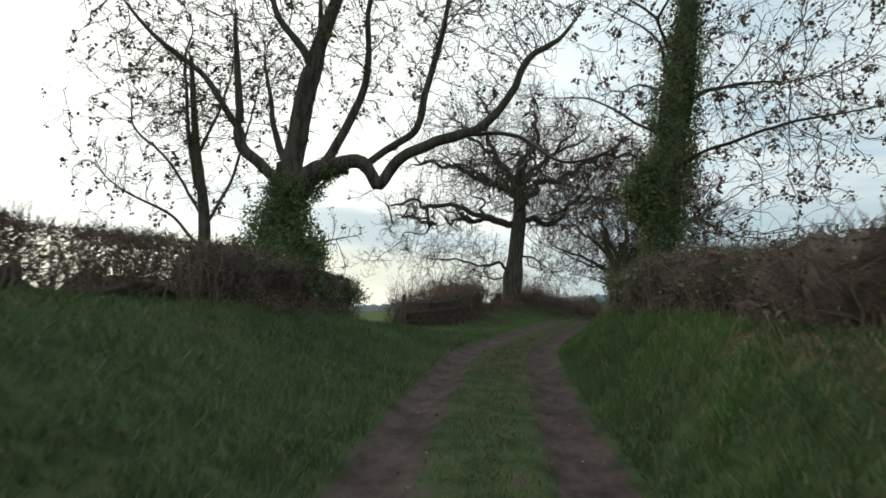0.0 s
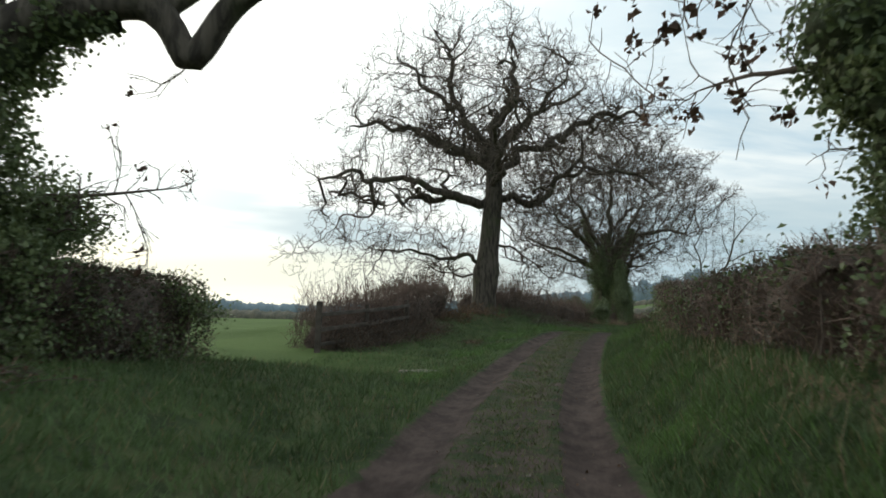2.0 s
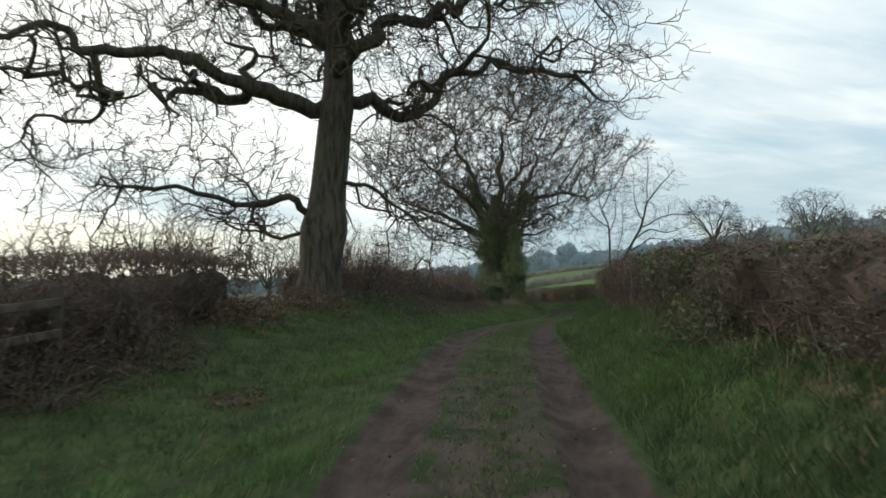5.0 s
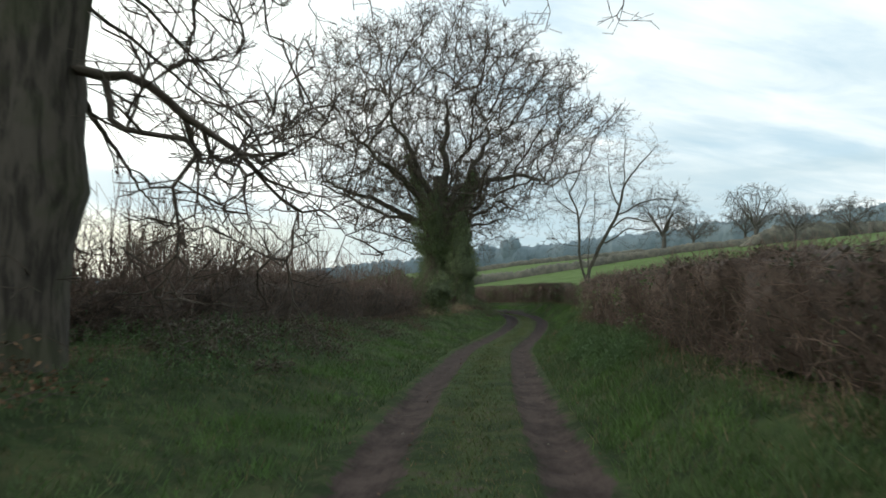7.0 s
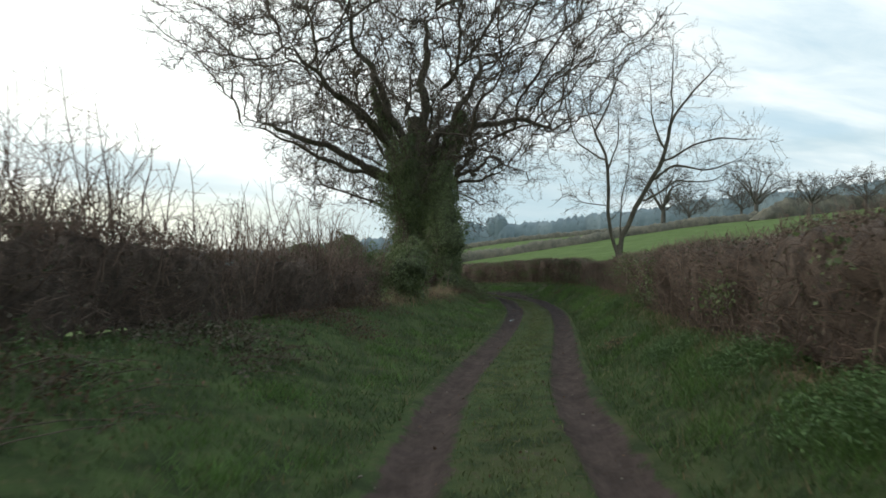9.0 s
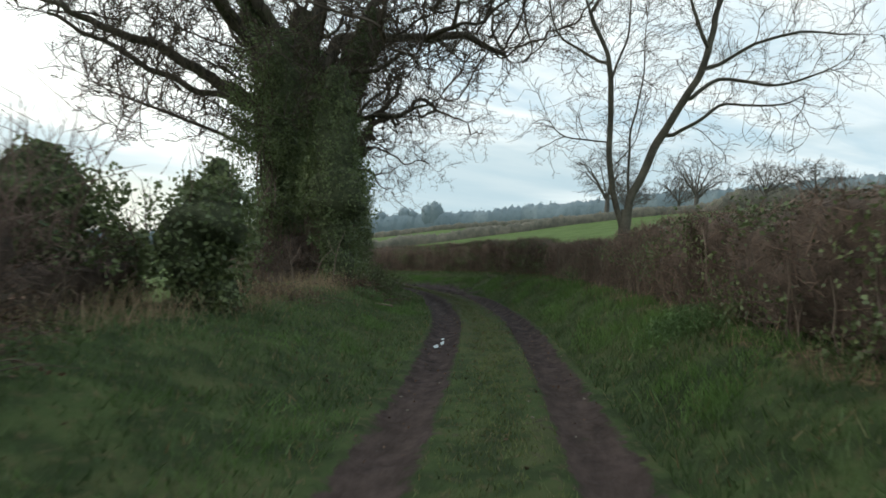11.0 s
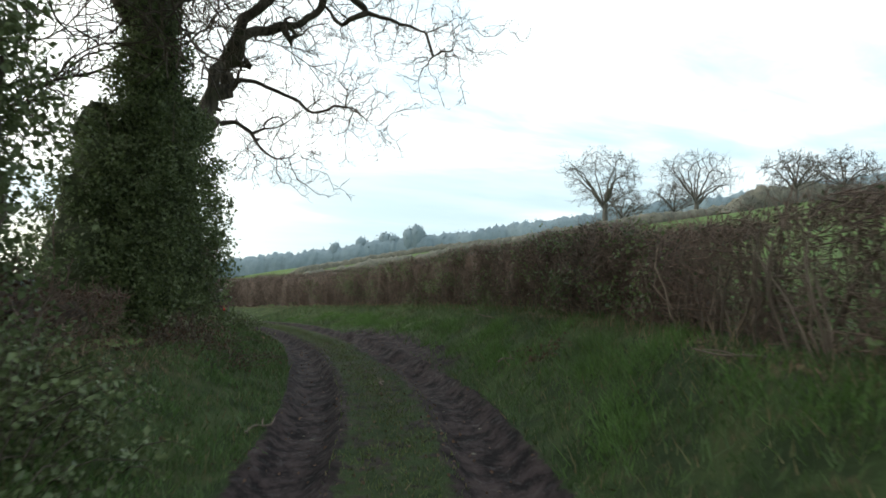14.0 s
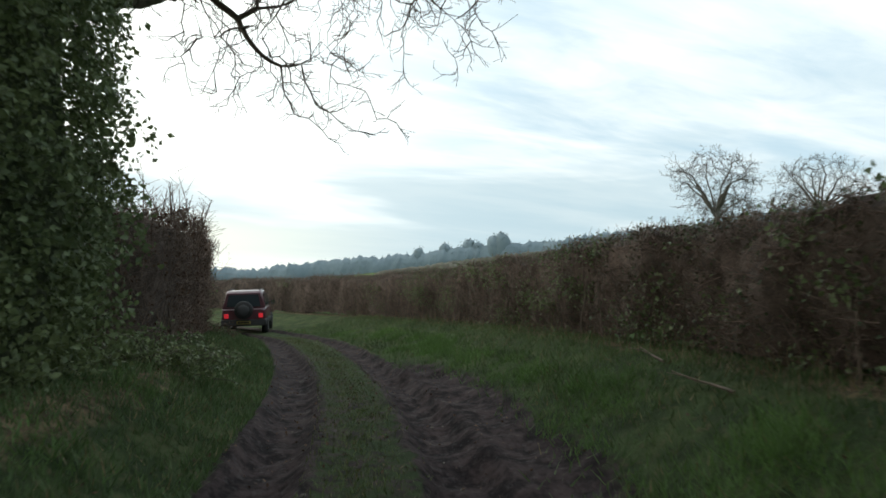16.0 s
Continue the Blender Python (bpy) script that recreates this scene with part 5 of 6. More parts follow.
def far_belt(label, points, high, wide, mat, gap=1.2, fuzz=6, name="woodland"):
    """A far belt of trees or a hedgerow: one long mass with a ragged, lumpy top and loose twigs along it."""
    p = np.asarray(points, float)
    t = np.r_[0, np.cumsum(np.linalg.norm(np.diff(p, axis=0), axis=1))]
    s = np.arange(0, t[-1], gap)
    mid = np.stack([np.interp(s, t, p[:, 0]), np.interp(s, t, p[:, 1])], -1)
    along_it = unit(np.gradient(mid, axis=0))
    across = np.stack([-along_it[:, 1], along_it[:, 0]], -1)
    wave = np.zeros(len(s))
    for size, part_of in ((high * 7, 0.3), (high * 2.2, 0.35), (high * 0.9, 0.25), (high * 0.4, 0.16)):
        ks = np.arange(0, t[-1] + 2 * size, size)
        wave += part_of * np.interp(s, ks + size * 0.3 * rng.random(len(ks)), rng.random(len(ks)))
    top = high * (0.62 + 0.55 * wave + 0.04 * rng.normal(size=len(s)))
    top *= np.clip(np.minimum(s, s[-1] - s) / (high * 1.5), 0.02, 1) ** 0.5
    shift = high * 0.25 * np.interp(s, np.arange(0, t[-1] + 9 * gap, 8 * gap), rng.normal(size=len(np.arange(0, t[-1] + 9 * gap, 8 * gap))))
    prof = np.array([(-0.5, 0.0), (-0.5, 0.4), (-0.36, 0.75), (-0.12, 0.97), (0.12, 1.0), (0.36, 0.75), (0.5, 0.4), (0.5, 0.0)])
    side = wide * prof[:, 0][None] * (0.85 + 0.3 * rng.random((len(s), 8))) + shift[:, None]
    xy = mid[:, None] + across[:, None] * side[:, :, None]
    z = land(xy[..., 0], xy[..., 1]) - 0.3 + top[:, None] * prof[:, 1] * (0.9 + 0.2 * rng.random((len(s), 8)))
    grid = np.concatenate([xy, z[..., None]], -1)
    r, c = z.shape
    i = (np.arange(r - 1)[:, None] * c + np.arange(c - 1)).ravel()
    tris = np.concatenate([np.stack([i, i + 1, i + c + 1], -1), np.stack([i, i + c + 1, i + c], -1)])
    pick = grid[rng.integers(0, r, r * fuzz), rng.integers(1, 7, r * fuzz)]
    q = pick + rng.normal(size=pick.shape) * high * np.array([0.04, 0.04, 0.035])
    tagged(new(name, mesh_of(name, *join((grid.reshape(-1, 3), tris), leaves(q, np.full(len(q), high * 0.04), None, 0.5)), mat)), label, "woodland" if name == "woodland" else "hedgerow", kind="stuff")


far_belt("far hill wood with grey-blue haze put into its colour", [(-60, 520), (40, 480), (120, 440), (200, 400), (270, 330), (310, 250), (330, 160)], 12.5, 10, HAZED_WOOD, 1.3, 8)
woodland("tall conifers above the far wood, haze put into their colour", [(186, 405, 1.15), (190, 402, 1.25), (174, 415, 1.1), (178, 411, 0.95), (160, 420, 1.0), (146, 428, 0.9)], 14, slim=0.3)
far_belt("distant line of trees across the flat fields", [(-420, 330), (-330, 420), (-220, 500), (-120, 560), (-40, 560)], 11, 9, HAZED_WOOD, 1.6, 7)
far_belt("far hedgerow across the rising field", [(40, 150), (62, 142), (86, 136), (110, 128), (140, 118)], 2.0, 2.0, FAR_HEDGE, 0.35, 8, "hedgerow")
far_belt("far hedgerow on the skyline field", [(66, 230), (100, 215), (150, 205), (190, 190), (230, 150)], 2.0, 2.0, FAR_HEDGE, 0.5, 7, "hedgerow")
far_belt("scrub in the far hedgerow", [(96, 117), (110, 115), (125, 117), (150, 122)], 3.0, 3.0, FAR_HEDGE, 0.35, 12, "hedgerow")
far_belt("low hedge across the field by the gateway", [(-60, 130), (-20, 120), (4, 104)], 2.0, 2.0, FAR_HEDGE, 0.4, 7, "hedgerow")

# ---- thickets and ivy stumps on the far side of the lane ----
hedge("tangled thicket of bare shoots behind ivy stumps", 58.6, 61.6, -1, lambda y: left_foot(y) + 0.8, const(1.0), 1.6, stems=7, twigs=70, leafy=60, shoots=40,
      gaps=lambda y: 0.45 + 0 * y, group="overgrown hedge")
hedge("red-brown bramble thicket at the foot of the oak", 68.2, 73.8, -1, lambda y: left_foot(y) + 0.9, lambda y: np.interp(y, [68, 69.3, 70.5, 72, 74], [0.7, 1.5, 1.35, 0.9, 0.8]), 2.4, stems=10, twigs=120, leafy=160, shoots=45,
      mats=(HEDGE_WOOD, HEDGE_TWIG, BROWN_LEAF), group="overgrown hedge")
hedge("tall red-brown thicket of bare shoots at the bend", 81.5, 92.0, -1, lambda y: left_foot(y) + 0.2, lambda y: np.interp(y, [81, 85, 89, 92], [2.5, 2.4, 2.4, 2.2]), 2.4, stems=12, twigs=120, leafy=130, shoots=70,
      mats=(HEDGE_WOOD, HEDGE_TWIG, BROWN_LEAF), group="overgrown hedge")
hedge("leafy evergreen hedge past the thicket", 92.0, 99.0, -1, lambda y: left_foot(y) + 0.3, lambda y: np.interp(y, [92, 99], [2.3, 1.8]), 2.2, stems=8, twigs=90, leafy=260, shoots=50, group="overgrown hedge")


def ivy_bush(x, y, high, wide, count, label, dense=True):
    owner = thing("ivy_bush", (x, y, ground_at(x, y) - 0.05), label, "bush", "ivy on the bank")
    s = rng.normal(size=4) * 0.12
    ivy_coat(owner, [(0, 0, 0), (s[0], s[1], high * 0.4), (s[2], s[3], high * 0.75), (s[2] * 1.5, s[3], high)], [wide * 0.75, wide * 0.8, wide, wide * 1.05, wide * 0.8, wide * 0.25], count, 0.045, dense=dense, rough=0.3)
    n = 26
    top = np.stack([s[2] + wide * 0.7 * rng.normal(size=n), s[3] + wide * 0.7 * rng.normal(size=n), high * (0.6 + 0.35 * rng.random(n))], -1)
    way = unit(np.stack([0.35 * rng.normal(size=n), 0.35 * rng.normal(size=n), np.ones(n)], -1))
    size = (0.3 + 0.5 * rng.random(n))[:, None]
    path = np.stack([top + way * size * t + 0.03 * rng.normal(size=(n, 3)) for t in (0, 0.5, 1)], 1)
    part("shoot", mesh_of("shoot", *tubes(path, np.tile([0.007, 0.005, 0.002], (n, 1)), 3), HEDGE_TWIG), owner, "bare shoots", "stuff")
    return owner


for x, y, high, wide, count, label, *loose in (
        (17.0, 60.0, 2.25, 0.55, 3600, "ivy-covered stump standing alone on the bank"), (14.7, 60.6, 2.35, 0.85, 5200, "broad ivy-covered stump on the bank"),
        (13.4, 59.3, 2.0, 0.8, 4200, "low ivy-covered bush on the bank"), (15.9, 61.2, 1.3, 0.35, 1400, "short leaning ivy-covered stump"),
        (19.9, 69.9, 8.0, 0.75, 9000, "tall shaggy ivy bush in front of the oak"), (19.4, 69.5, 7.6, 1.15, 11000, "open ivy thicket in front of the oak", 1), (21.3, 67.7, 6.4, 0.8, 9000, "tall shaggy ivy bush before the oak"),
        (21.3, 73.6, 6.5, 0.9, 4500, "tall open ivy thicket between two trees", 1), (23.4, 77.2, 4.8, 1.1, 8000, "tall dark ivy thicket between two trees"),
        (22.3, 70.2, 6.0, 0.7, 5200, "slim open ivy thicket between two trees", 1), (23.6, 81.6, 4.0, 1.2, 8500, "tall ivy bush behind the stout tree"), (24.1, 80.4, 2.0, 0.7, 4500, "low ivy bush at the lane's edge"), (25.7, 91.6, 2.9, 0.75, 5000, "rounded leafy evergreen bush at the bend")):
    ivy_bush(x, y, high, wide, count, label, not loose)


def bramble_heap(u, y, wide, high, count, label, leaf=None, name="bramble_heap", kind="bramble", size=0.045):
    """Low arching canes over a mound, with leaves."""
    at = on_lane(u, y)
    owner = thing(name, at, label, kind, "plants on the verge")
    n = count
    a, r = rng.random(n) * 6.28, wide * np.sqrt(rng.random(n))
    start = np.stack([r * np.cos(a), r * np.sin(a) * 1.2, -0.03 + 0 * r], -1)
    start[:, 2] += land(at[0] + start[:, 0], at[1] + start[:, 1]) - at[2]
    b = rng.random(n) * 6.28
    go = np.stack([np.cos(b), np.sin(b), 0 * b], -1) * (0.3 + 0.7 * rng.random(n))[:, None] * np.clip(wide / 0.8, 0.2, 1)
    h = (high * (0.4 + 0.6 * rng.random(n)) * np.clip(1.1 - (r / wide) ** 2, 0.25, 1))[:, None]
    up = np.array([0, 0, 1.0])
    path = np.stack([start, start + go * 0.25 + up * h * 0.75, start + go * 0.6 + up * h, start + go + up * h * 0.55], 1)
    part("cane", mesh_of("cane", *tubes(path, np.tile([0.007, 0.006, 0.005, 0.003], (n, 1)), 3), TWIG), owner, "arching canes", "stuff")
    k = 34 if leaf is IVY_LEAF else (5 if high > 0.7 else 12)
    t = rng.random((n, k, 1)) * 2.99
    i = t[..., 0].astype(int)
    rows = np.arange(n)[:, None]
    p = path[rows, i] * (1 - (t - i[..., None])) + path[rows, i + 1] * (t - i[..., None])
    p = (p + rng.normal(size=p.shape) * 0.05).reshape(-1, 3)
    part("leaf", mesh_of("leaf", *leaves(p, size), leaf or HEDGE_LEAF), owner, "crowded small leaves", "stuff")


for u, y, wide, high, count, label, leaf in (
        (-3.0, 68.6, 1.1, 0.75, 170, "dark bramble heap spilling over the verge", IVY_LEAF), (-3.3, 66.2, 0.9, 0.5, 110, "withered bramble heap on the verge", BROWN_LEAF),
        (-2.7, 73.0, 0.9, 0.6, 120, "withered bramble heap below the ivy", BROWN_LEAF), (-4.4, 62.6, 1.0, 0.5, 120, "brown bramble heap among grass", BROWN_LEAF),
        (-4.7, 56.5, 1.2, 0.6, 130, "brown bramble heap among grass", BROWN_LEAF), (-4.8, 37.0, 1.1, 0.6, 120, "dead bracken heap below the oak", BRACKEN), 
        (-5.2, 34.6, 0.9, 0.5, 100, "dead bracken heap below the oak", BRACKEN), (-4.2, 40.8, 1.2, 0.4, 150, "dull bramble tangle below the hedge", HEDGE_LEAF), (-3.9, 43.4, 1.2, 0.35, 140, "dull bramble tangle below the hedge", HEDGE_LEAF),
        (-4.2, 46.0, 1.1, 0.4, 130, "withered bramble tangle below the hedge", BROWN_LEAF), (-4.1, 49.4, 1.1, 0.4, 120, "dull bramble tangle below the hedge", HEDGE_LEAF), (-4.0, 53.0, 1.0, 0.35, 110, "withered bramble tangle below the hedge", BROWN_LEAF), (2.3, 70.0, 0.35, 0.08, 26, "patch of withered leaves on the verge", BROWN_LEAF), (1.85, 50.7, 0.26, 0.05, 40, "pale patch of dry stalks on the verge", STRAW), (-4.7, 14.6, 0.7, 0.5, 110, "withered bramble patch on the bank", BROWN_LEAF),
        (-4.3, 11.8, 0.6, 0.45, 90, "withered bramble patch on the bank", BROWN_LEAF), (2.7, 28.0, 0.6, 0.35, 60, "low bramble patch at the hedge foot", HEDGE_LEAF), (-3.1, 29.6, 0.35, 0.15, 40, "small patch of withered leaves on the verge", BROWN_LEAF),
        (-6.0, 27.3, 0.7, 1.0, 300, "brown bramble growing through the fence rails", BROWN_LEAF), (-5.7, 28.5, 0.7, 1.05, 320, "brown bramble growing through the fence rails", BROWN_LEAF), (-5.4, 29.8, 0.8, 1.05, 320, "brown bramble growing through the fence rails", BROWN_LEAF), (-5.2, 31.4, 0.8, 0.9, 240, "brown bramble at the hedge foot", BROWN_LEAF), (-2.6, 79.0, 0.7, 0.5, 90, "dark bramble heap below the ivy", IVY_LEAF), (-2.7, 86.5, 0.6, 0.4, 70, "withered bramble heap on the verge", BROWN_LEAF)):
    bramble_heap(u, y, wide, high, count, label, leaf, size=0.02 if leaf is STRAW else (0.024 if leaf is BROWN_LEAF else 0.034))


def weed_clump(u, y, wide, high, count):
    """A low mound of nettles: leaves in tiers on short upright stems."""
    at = on_lane(u, y)
    owner = thing("weed_clump", at, "bright green clump of nettles and weeds on the verge", "weeds", "plants on the verge")
    n = count // 12
    a, r = rng.random(n) * 6.28, wide * np.sqrt(rng.random(n)) * (0.75 + 0.35 * rng.random(n))
    foot = np.stack([r * np.cos(a), 1.3 * r * np.sin(a), 0 * r], -1)
    foot[:, 2] = land(at[0] + foot[:, 0], at[1] + foot[:, 1]) - at[2]
    h = high * (0.5 + 0.6 * rng.random(n)) * np.clip(1.15 - (r / wide) ** 2 * 0.6, 0.4, 1.1)
    h *= 1.35
    tip = foot + np.stack([0.05 * rng.normal(size=n), 0.05 * rng.normal(size=n), h], -1)
    part("stem", mesh_of("stem", *tubes(np.stack([foot - [0, 0, 0.02], tip], 1), np.tile([0.004, 0.002], (n, 1)), 3), WEED_LEAF), owner, "thin green stems", "stuff")
    t = rng.random((n, 12, 1)) ** 0.7
    p = foot[:, None] * (1 - t) + tip[:, None] * t + rng.normal(size=(n, 12, 3)) * np.array([0.04, 0.04, 0.012])
    part("leaf", mesh_of("leaf", *leaves(p.reshape(-1, 3), 0.016, np.tile([0, 0, 1.0], (n * 12, 1))), WEED_LEAF), owner, "toothed green leaves", "stuff")


for u, y, wide, high, count in ((2.35, 38.8, 0.6, 0.26, 110), (2.55, 40.3, 0.65, 0.3, 130), (2.2, 41.6, 0.55, 0.22, 90), (2.5, 43.2, 0.6, 0.26, 110), (2.6, 45.4, 0.5, 0.22, 80), (2.3, 47.4, 0.4, 0.2, 60),
                                (2.5, 56.2, 0.5, 0.24, 80), (-4.2, 39.4, 1.2, 0.3, 40), (-4.4, 42.6, 1.2, 0.32, 36), (-4.3, 46.6, 1.0, 0.3, 30), (-2.9, 65.6, 0.4, 0.18, 50)):
    weed_clump(u, y, wide, high, count * 36)


# ---- grass and dead stalks ----
def grass(name, count, pick, tall, wide, mat, label, lean=0.5):
    """Blades on the ground; pick(count) gives the places as u, y."""
    u, y = pick(count)
    bald = rng.random(len(u)) > churned(u, y) * 1.05
    u, y = u[bald], y[bald]
    p = on_lane(u, y)
    n = len(p)
    clump = 0.65 + 0.5 * ripple(p[:, 0], p[:, 1], 1.1) + 0.25 * ripple(p[:, 1], p[:, 0], 0.4)
    keep = rng.random(n) < clump + 0.25
    p, clump = p[keep], clump[keep]
    n = len(p)
    h = tall * (0.45 + 0.8 * rng.random(n)) * np.clip(0.5 + 0.6 * clump, 0.4, 1.4)
    a = rng.random(n) * 6.28
    side = np.stack([np.cos(a), np.sin(a), 0 * a], -1) * (wide * (0.6 + 0.8 * rng.random(n)))[:, None]
    way = np.stack([lean * rng.normal(size=n), lean * rng.normal(size=n), np.ones(n)], -1)
    tip = p + way * h[:, None]
    verts = np.stack([p - side, p + side, tip + side * 0.2, tip - side * 0.2], 1).reshape(-1, 3)
    faces = np.arange(n)[:, None] * 4 + np.arange(4)
    tagged(new(name, mesh_of(name, verts, faces, mat)), label, "grass", kind="stuff")


def verge(side, y0, y1, inner=1.2, past=0.3):
    def pick(n):
        y = y0 + (y1 - y0) * rng.random(n)
        foot = right_foot(y) if side > 0 else left_foot(y)
        return side * (inner + (foot + past - inner) * rng.random(n)), y
    return pick


grass("verge_grass", 60000, verge(1, -3, 34), 0.12, 0.007, BLADE, "rough green grass on the right-hand bank and verge".replace("right-hand ", "sunken "))
grass("verge_grass", 66000, verge(1, 34, 96), 0.11, 0.007, BLADE, "rough green grass along the hedge foot")
grass("verge_grass", 60000, verge(-1, -3, 24), 0.12, 0.007, BLADE, "rough green grass on the high bank")
grass("verge_grass", 60000, verge(-1, 24, 66, 1.25, 0.5), 0.09, 0.007, BLADE, "short rough grass on the wide verge")
grass("verge_grass", 40000, verge(-1, 66, 96, 1.25, 0.2), 0.1, 0.007, BLADE, "rough green grass beside the muddy rut")
grass("middle_grass", 52000, lambda n: (0.52 * np.clip(rng.normal(size=n) * 0.5, -1, 1), -3 + 95 * rng.random(n)), 0.04, 0.005, SHORT_BLADE, "short worn grass between the wheel ruts")


def tussocks(side, y0, y1, inner, outer, number):
    def pick(n):
        cy, cu = y0 + (y1 - y0) * rng.random(number), inner + (outer - inner) * rng.random(number)
        k = rng.integers(0, number, n)
        return side * (cu[k] + 0.16 * rng.normal(size=n)), cy[k] + 0.22 * rng.normal(size=n)
    return pick


grass("grass_tussocks", 22000, tussocks(1, 0, 50, 1.5, 2.4, 90), 0.12, 0.005, LUSH_BLADE, "brighter tussocks of lush grass on the bank", 0.6)
grass("grass_tussocks", 30000, tussocks(1, 54, 92, 1.7, 2.9, 110), 0.14, 0.005, LUSH_BLADE, "thick lush grass tussocks below the hedge", 0.6)
grass("grass_tussocks", 18000, tussocks(-1, 20, 78, 1.5, 2.8, 110), 0.11, 0.005, LUSH_BLADE, "bright grass tussocks on the verge", 0.6)


def fallen_leaves(count, y0, y1, spread, label):
    y = y0 + (y1 - y0) * rng.random(count)
    p = on_lane(spread * rng.normal(size=count), y) + np.array([0, 0, 0.012])
    tagged(new("fallen_leaves", mesh_of("fallen_leaves", *leaves(p, 0.022, np.tile([0, 0, 1.0], (count, 1))), BROWN_LEAF)), label, "leaf litter", kind="stuff")


fallen_leaves(2600, 56, 92, 1.8, "withered brown leaves scattered over ruts and grass")
fallen_leaves(900, 4, 56, 1.8, "few withered leaves scattered over the lane")
grass("dead_stalks", 3200, lambda n: ((lambda y: (right_foot(y) - 0.05 + 0.22 * rng.normal(size=n), y))(-3 + 100 * rng.random(n))), 0.3, 0.004, STRAW, "pale dead stalks at the hedge foot", 0.35)
grass("dead_stalks", 2800, lambda n: ((lambda y: (-left_foot(y) - 0.1 + 0.4 * rng.normal(size=n), y))(57 + 14 * rng.random(n))), 0.42, 0.004, STRAW, "pale dead grass along the old hedge", 0.35)


# ---- the gateway: fence and slab ----
def beam(a, b, wide, deep, up=(0, 0, 1)):
    """A sawn timber from a to b with worn edges, as a bmesh."""
    a, b = Vector(a), Vector(b)
    way = (b - a).normalized()
    side = way.cross(Vector(up)).normalized()
    top = side.cross(way)
    bm = bmesh.new()
    rings = []
    for t in (0, 0.33, 0.66, 1):
        mid = a.lerp(b, t) + side * random.uniform(-0.006, 0.006) + top * random.uniform(-0.008, 0.008)
        rings.append([bm.verts.new(mid + side * sx * deep / 2 + top * sz * wide / 2) for sx, sz in ((-1, -0.8), (-0.8, -1), (0.8, -1), (1, -0.8), (1, 0.8), (0.8, 1), (-0.8, 1), (-1, 0.8))])
    for r0, r1 in zip(rings, rings[1:]):
        for i in range(8):
            bm.faces.new((r0[i], r0[(i + 1) % 8], r1[(i + 1) % 8], r1[i]))
    bm.faces.new(rings[0][::-1])
    bm.faces.new(rings[-1])
    bmesh.ops.recalc_face_normals(bm, faces=bm.faces)
    return bm


def make_fence():
    spots = [(-1.6, 26.26), (-0.45, 28.25), (0.75, 30.2)]
    zs = [ground_at(*p) for p in spots]
    owner = thing("fence", (*spots[0], zs[0]), "dark weathered post and rail fence with a thick end post", "fence")
    o = Vector((*spots[0], zs[0]))
    for i, ((x, y), z) in enumerate(zip(spots, zs)):
        w = 0.15 if i == 0 else 0.11
        h = 1.38 if i == 0 else 1.2
        part("post", (beam(Vector((x, y, z - 0.25)) - o, Vector((x + 0.02, y, z + h)) - o, w, w, (0, 1, 0)), FENCE_WOOD), owner, "thick square end post" if i == 0 else "")
    for i in range(2):
        for up in (0.22, 0.62, 1.02):
            a = Vector((*spots[i], zs[i] + up)) - o
            b = Vector((*spots[i + 1], zs[i + 1] + up)) - o
            out = Vector((0.08, -0.05, 0))
            part("rail", (beam(a + out, b + out + Vector((0, 0, random.uniform(-0.02, 0.02))), 0.1, 0.04), FENCE_WOOD), owner)


make_fence()


def make_slab():
    at = (1.5, 22.8, ground_at(1.5, 22.8) - 0.02)
    bm = bmesh.new()
    n = 18
    rows = []
    for z, s in ((0, 1.04), (0.036, 1.0), (0.044, 0.9)):
        rows.append([bm.verts.new((0.85 * s * math.copysign(abs(math.cos(a)) ** 0.6, math.cos(a)) * (1 + 0.05 * math.sin(3 * a + 1)),
                                   0.3 * s * math.copysign(abs(math.sin(a)) ** 0.6, math.sin(a)) * (1 + 0.06 * math.sin(2 * a)), z + 0.006 * math.sin(5 * a)))
                     for a in (k * 2 * math.pi / n for k in range(n))])
    for r0, r1 in zip(rows, rows[1:]):
        for k in range(n):
            bm.faces.new((r0[k], r0[(k + 1) % n], r1[(k + 1) % n], r1[k]))
    bm.faces.new(rows[-1])
    me = bpy.data.meshes.new("stone_slab")
    bm.to_mesh(me)
    bm.free()
    me.materials.append(STONE)
    ob = tagged(new("stone_slab", me), "pale worn stone slab sunk in the gateway grass", "stone")
    ob.location, ob.rotation_euler = at, (0, 0, radians(6))


make_slab()

# stones in the ruts
PEBBLE = []
for k in range(4):
    bm = bmesh.new()
    bmesh.ops.create_icosphere(bm, subdivisions=1, radius=0.03)
    for v in bm.verts:
        v.co = Vector((v.co.x * 1.3, v.co.y, v.co.z * 0.6)) * random.uniform(0.75, 1.25)
    me = bpy.data.meshes.new("stone")
    bm.to_mesh(me)
    bm.free()
    me.materials.append(STONE)
    PEBBLE.append(me)
for k in range(150):
    y = random.uniform(0, 90)
    u = random.choice((-0.86, 0.82)) + random.gauss(0, 0.3)
    p = on_lane(u, y)
    ob = tagged(new("stone", PEBBLE[k % 4]), "small pale stone in the wheel rut", "stone", "stones in the ruts")
    ob.location, ob.rotation_euler, ob.scale = p + np.array([0, 0, 0.002]), (random.uniform(-0.3, 0.3), 0, random.uniform(0, 6)), [random.uniform(0.35, 0.8)] * 3
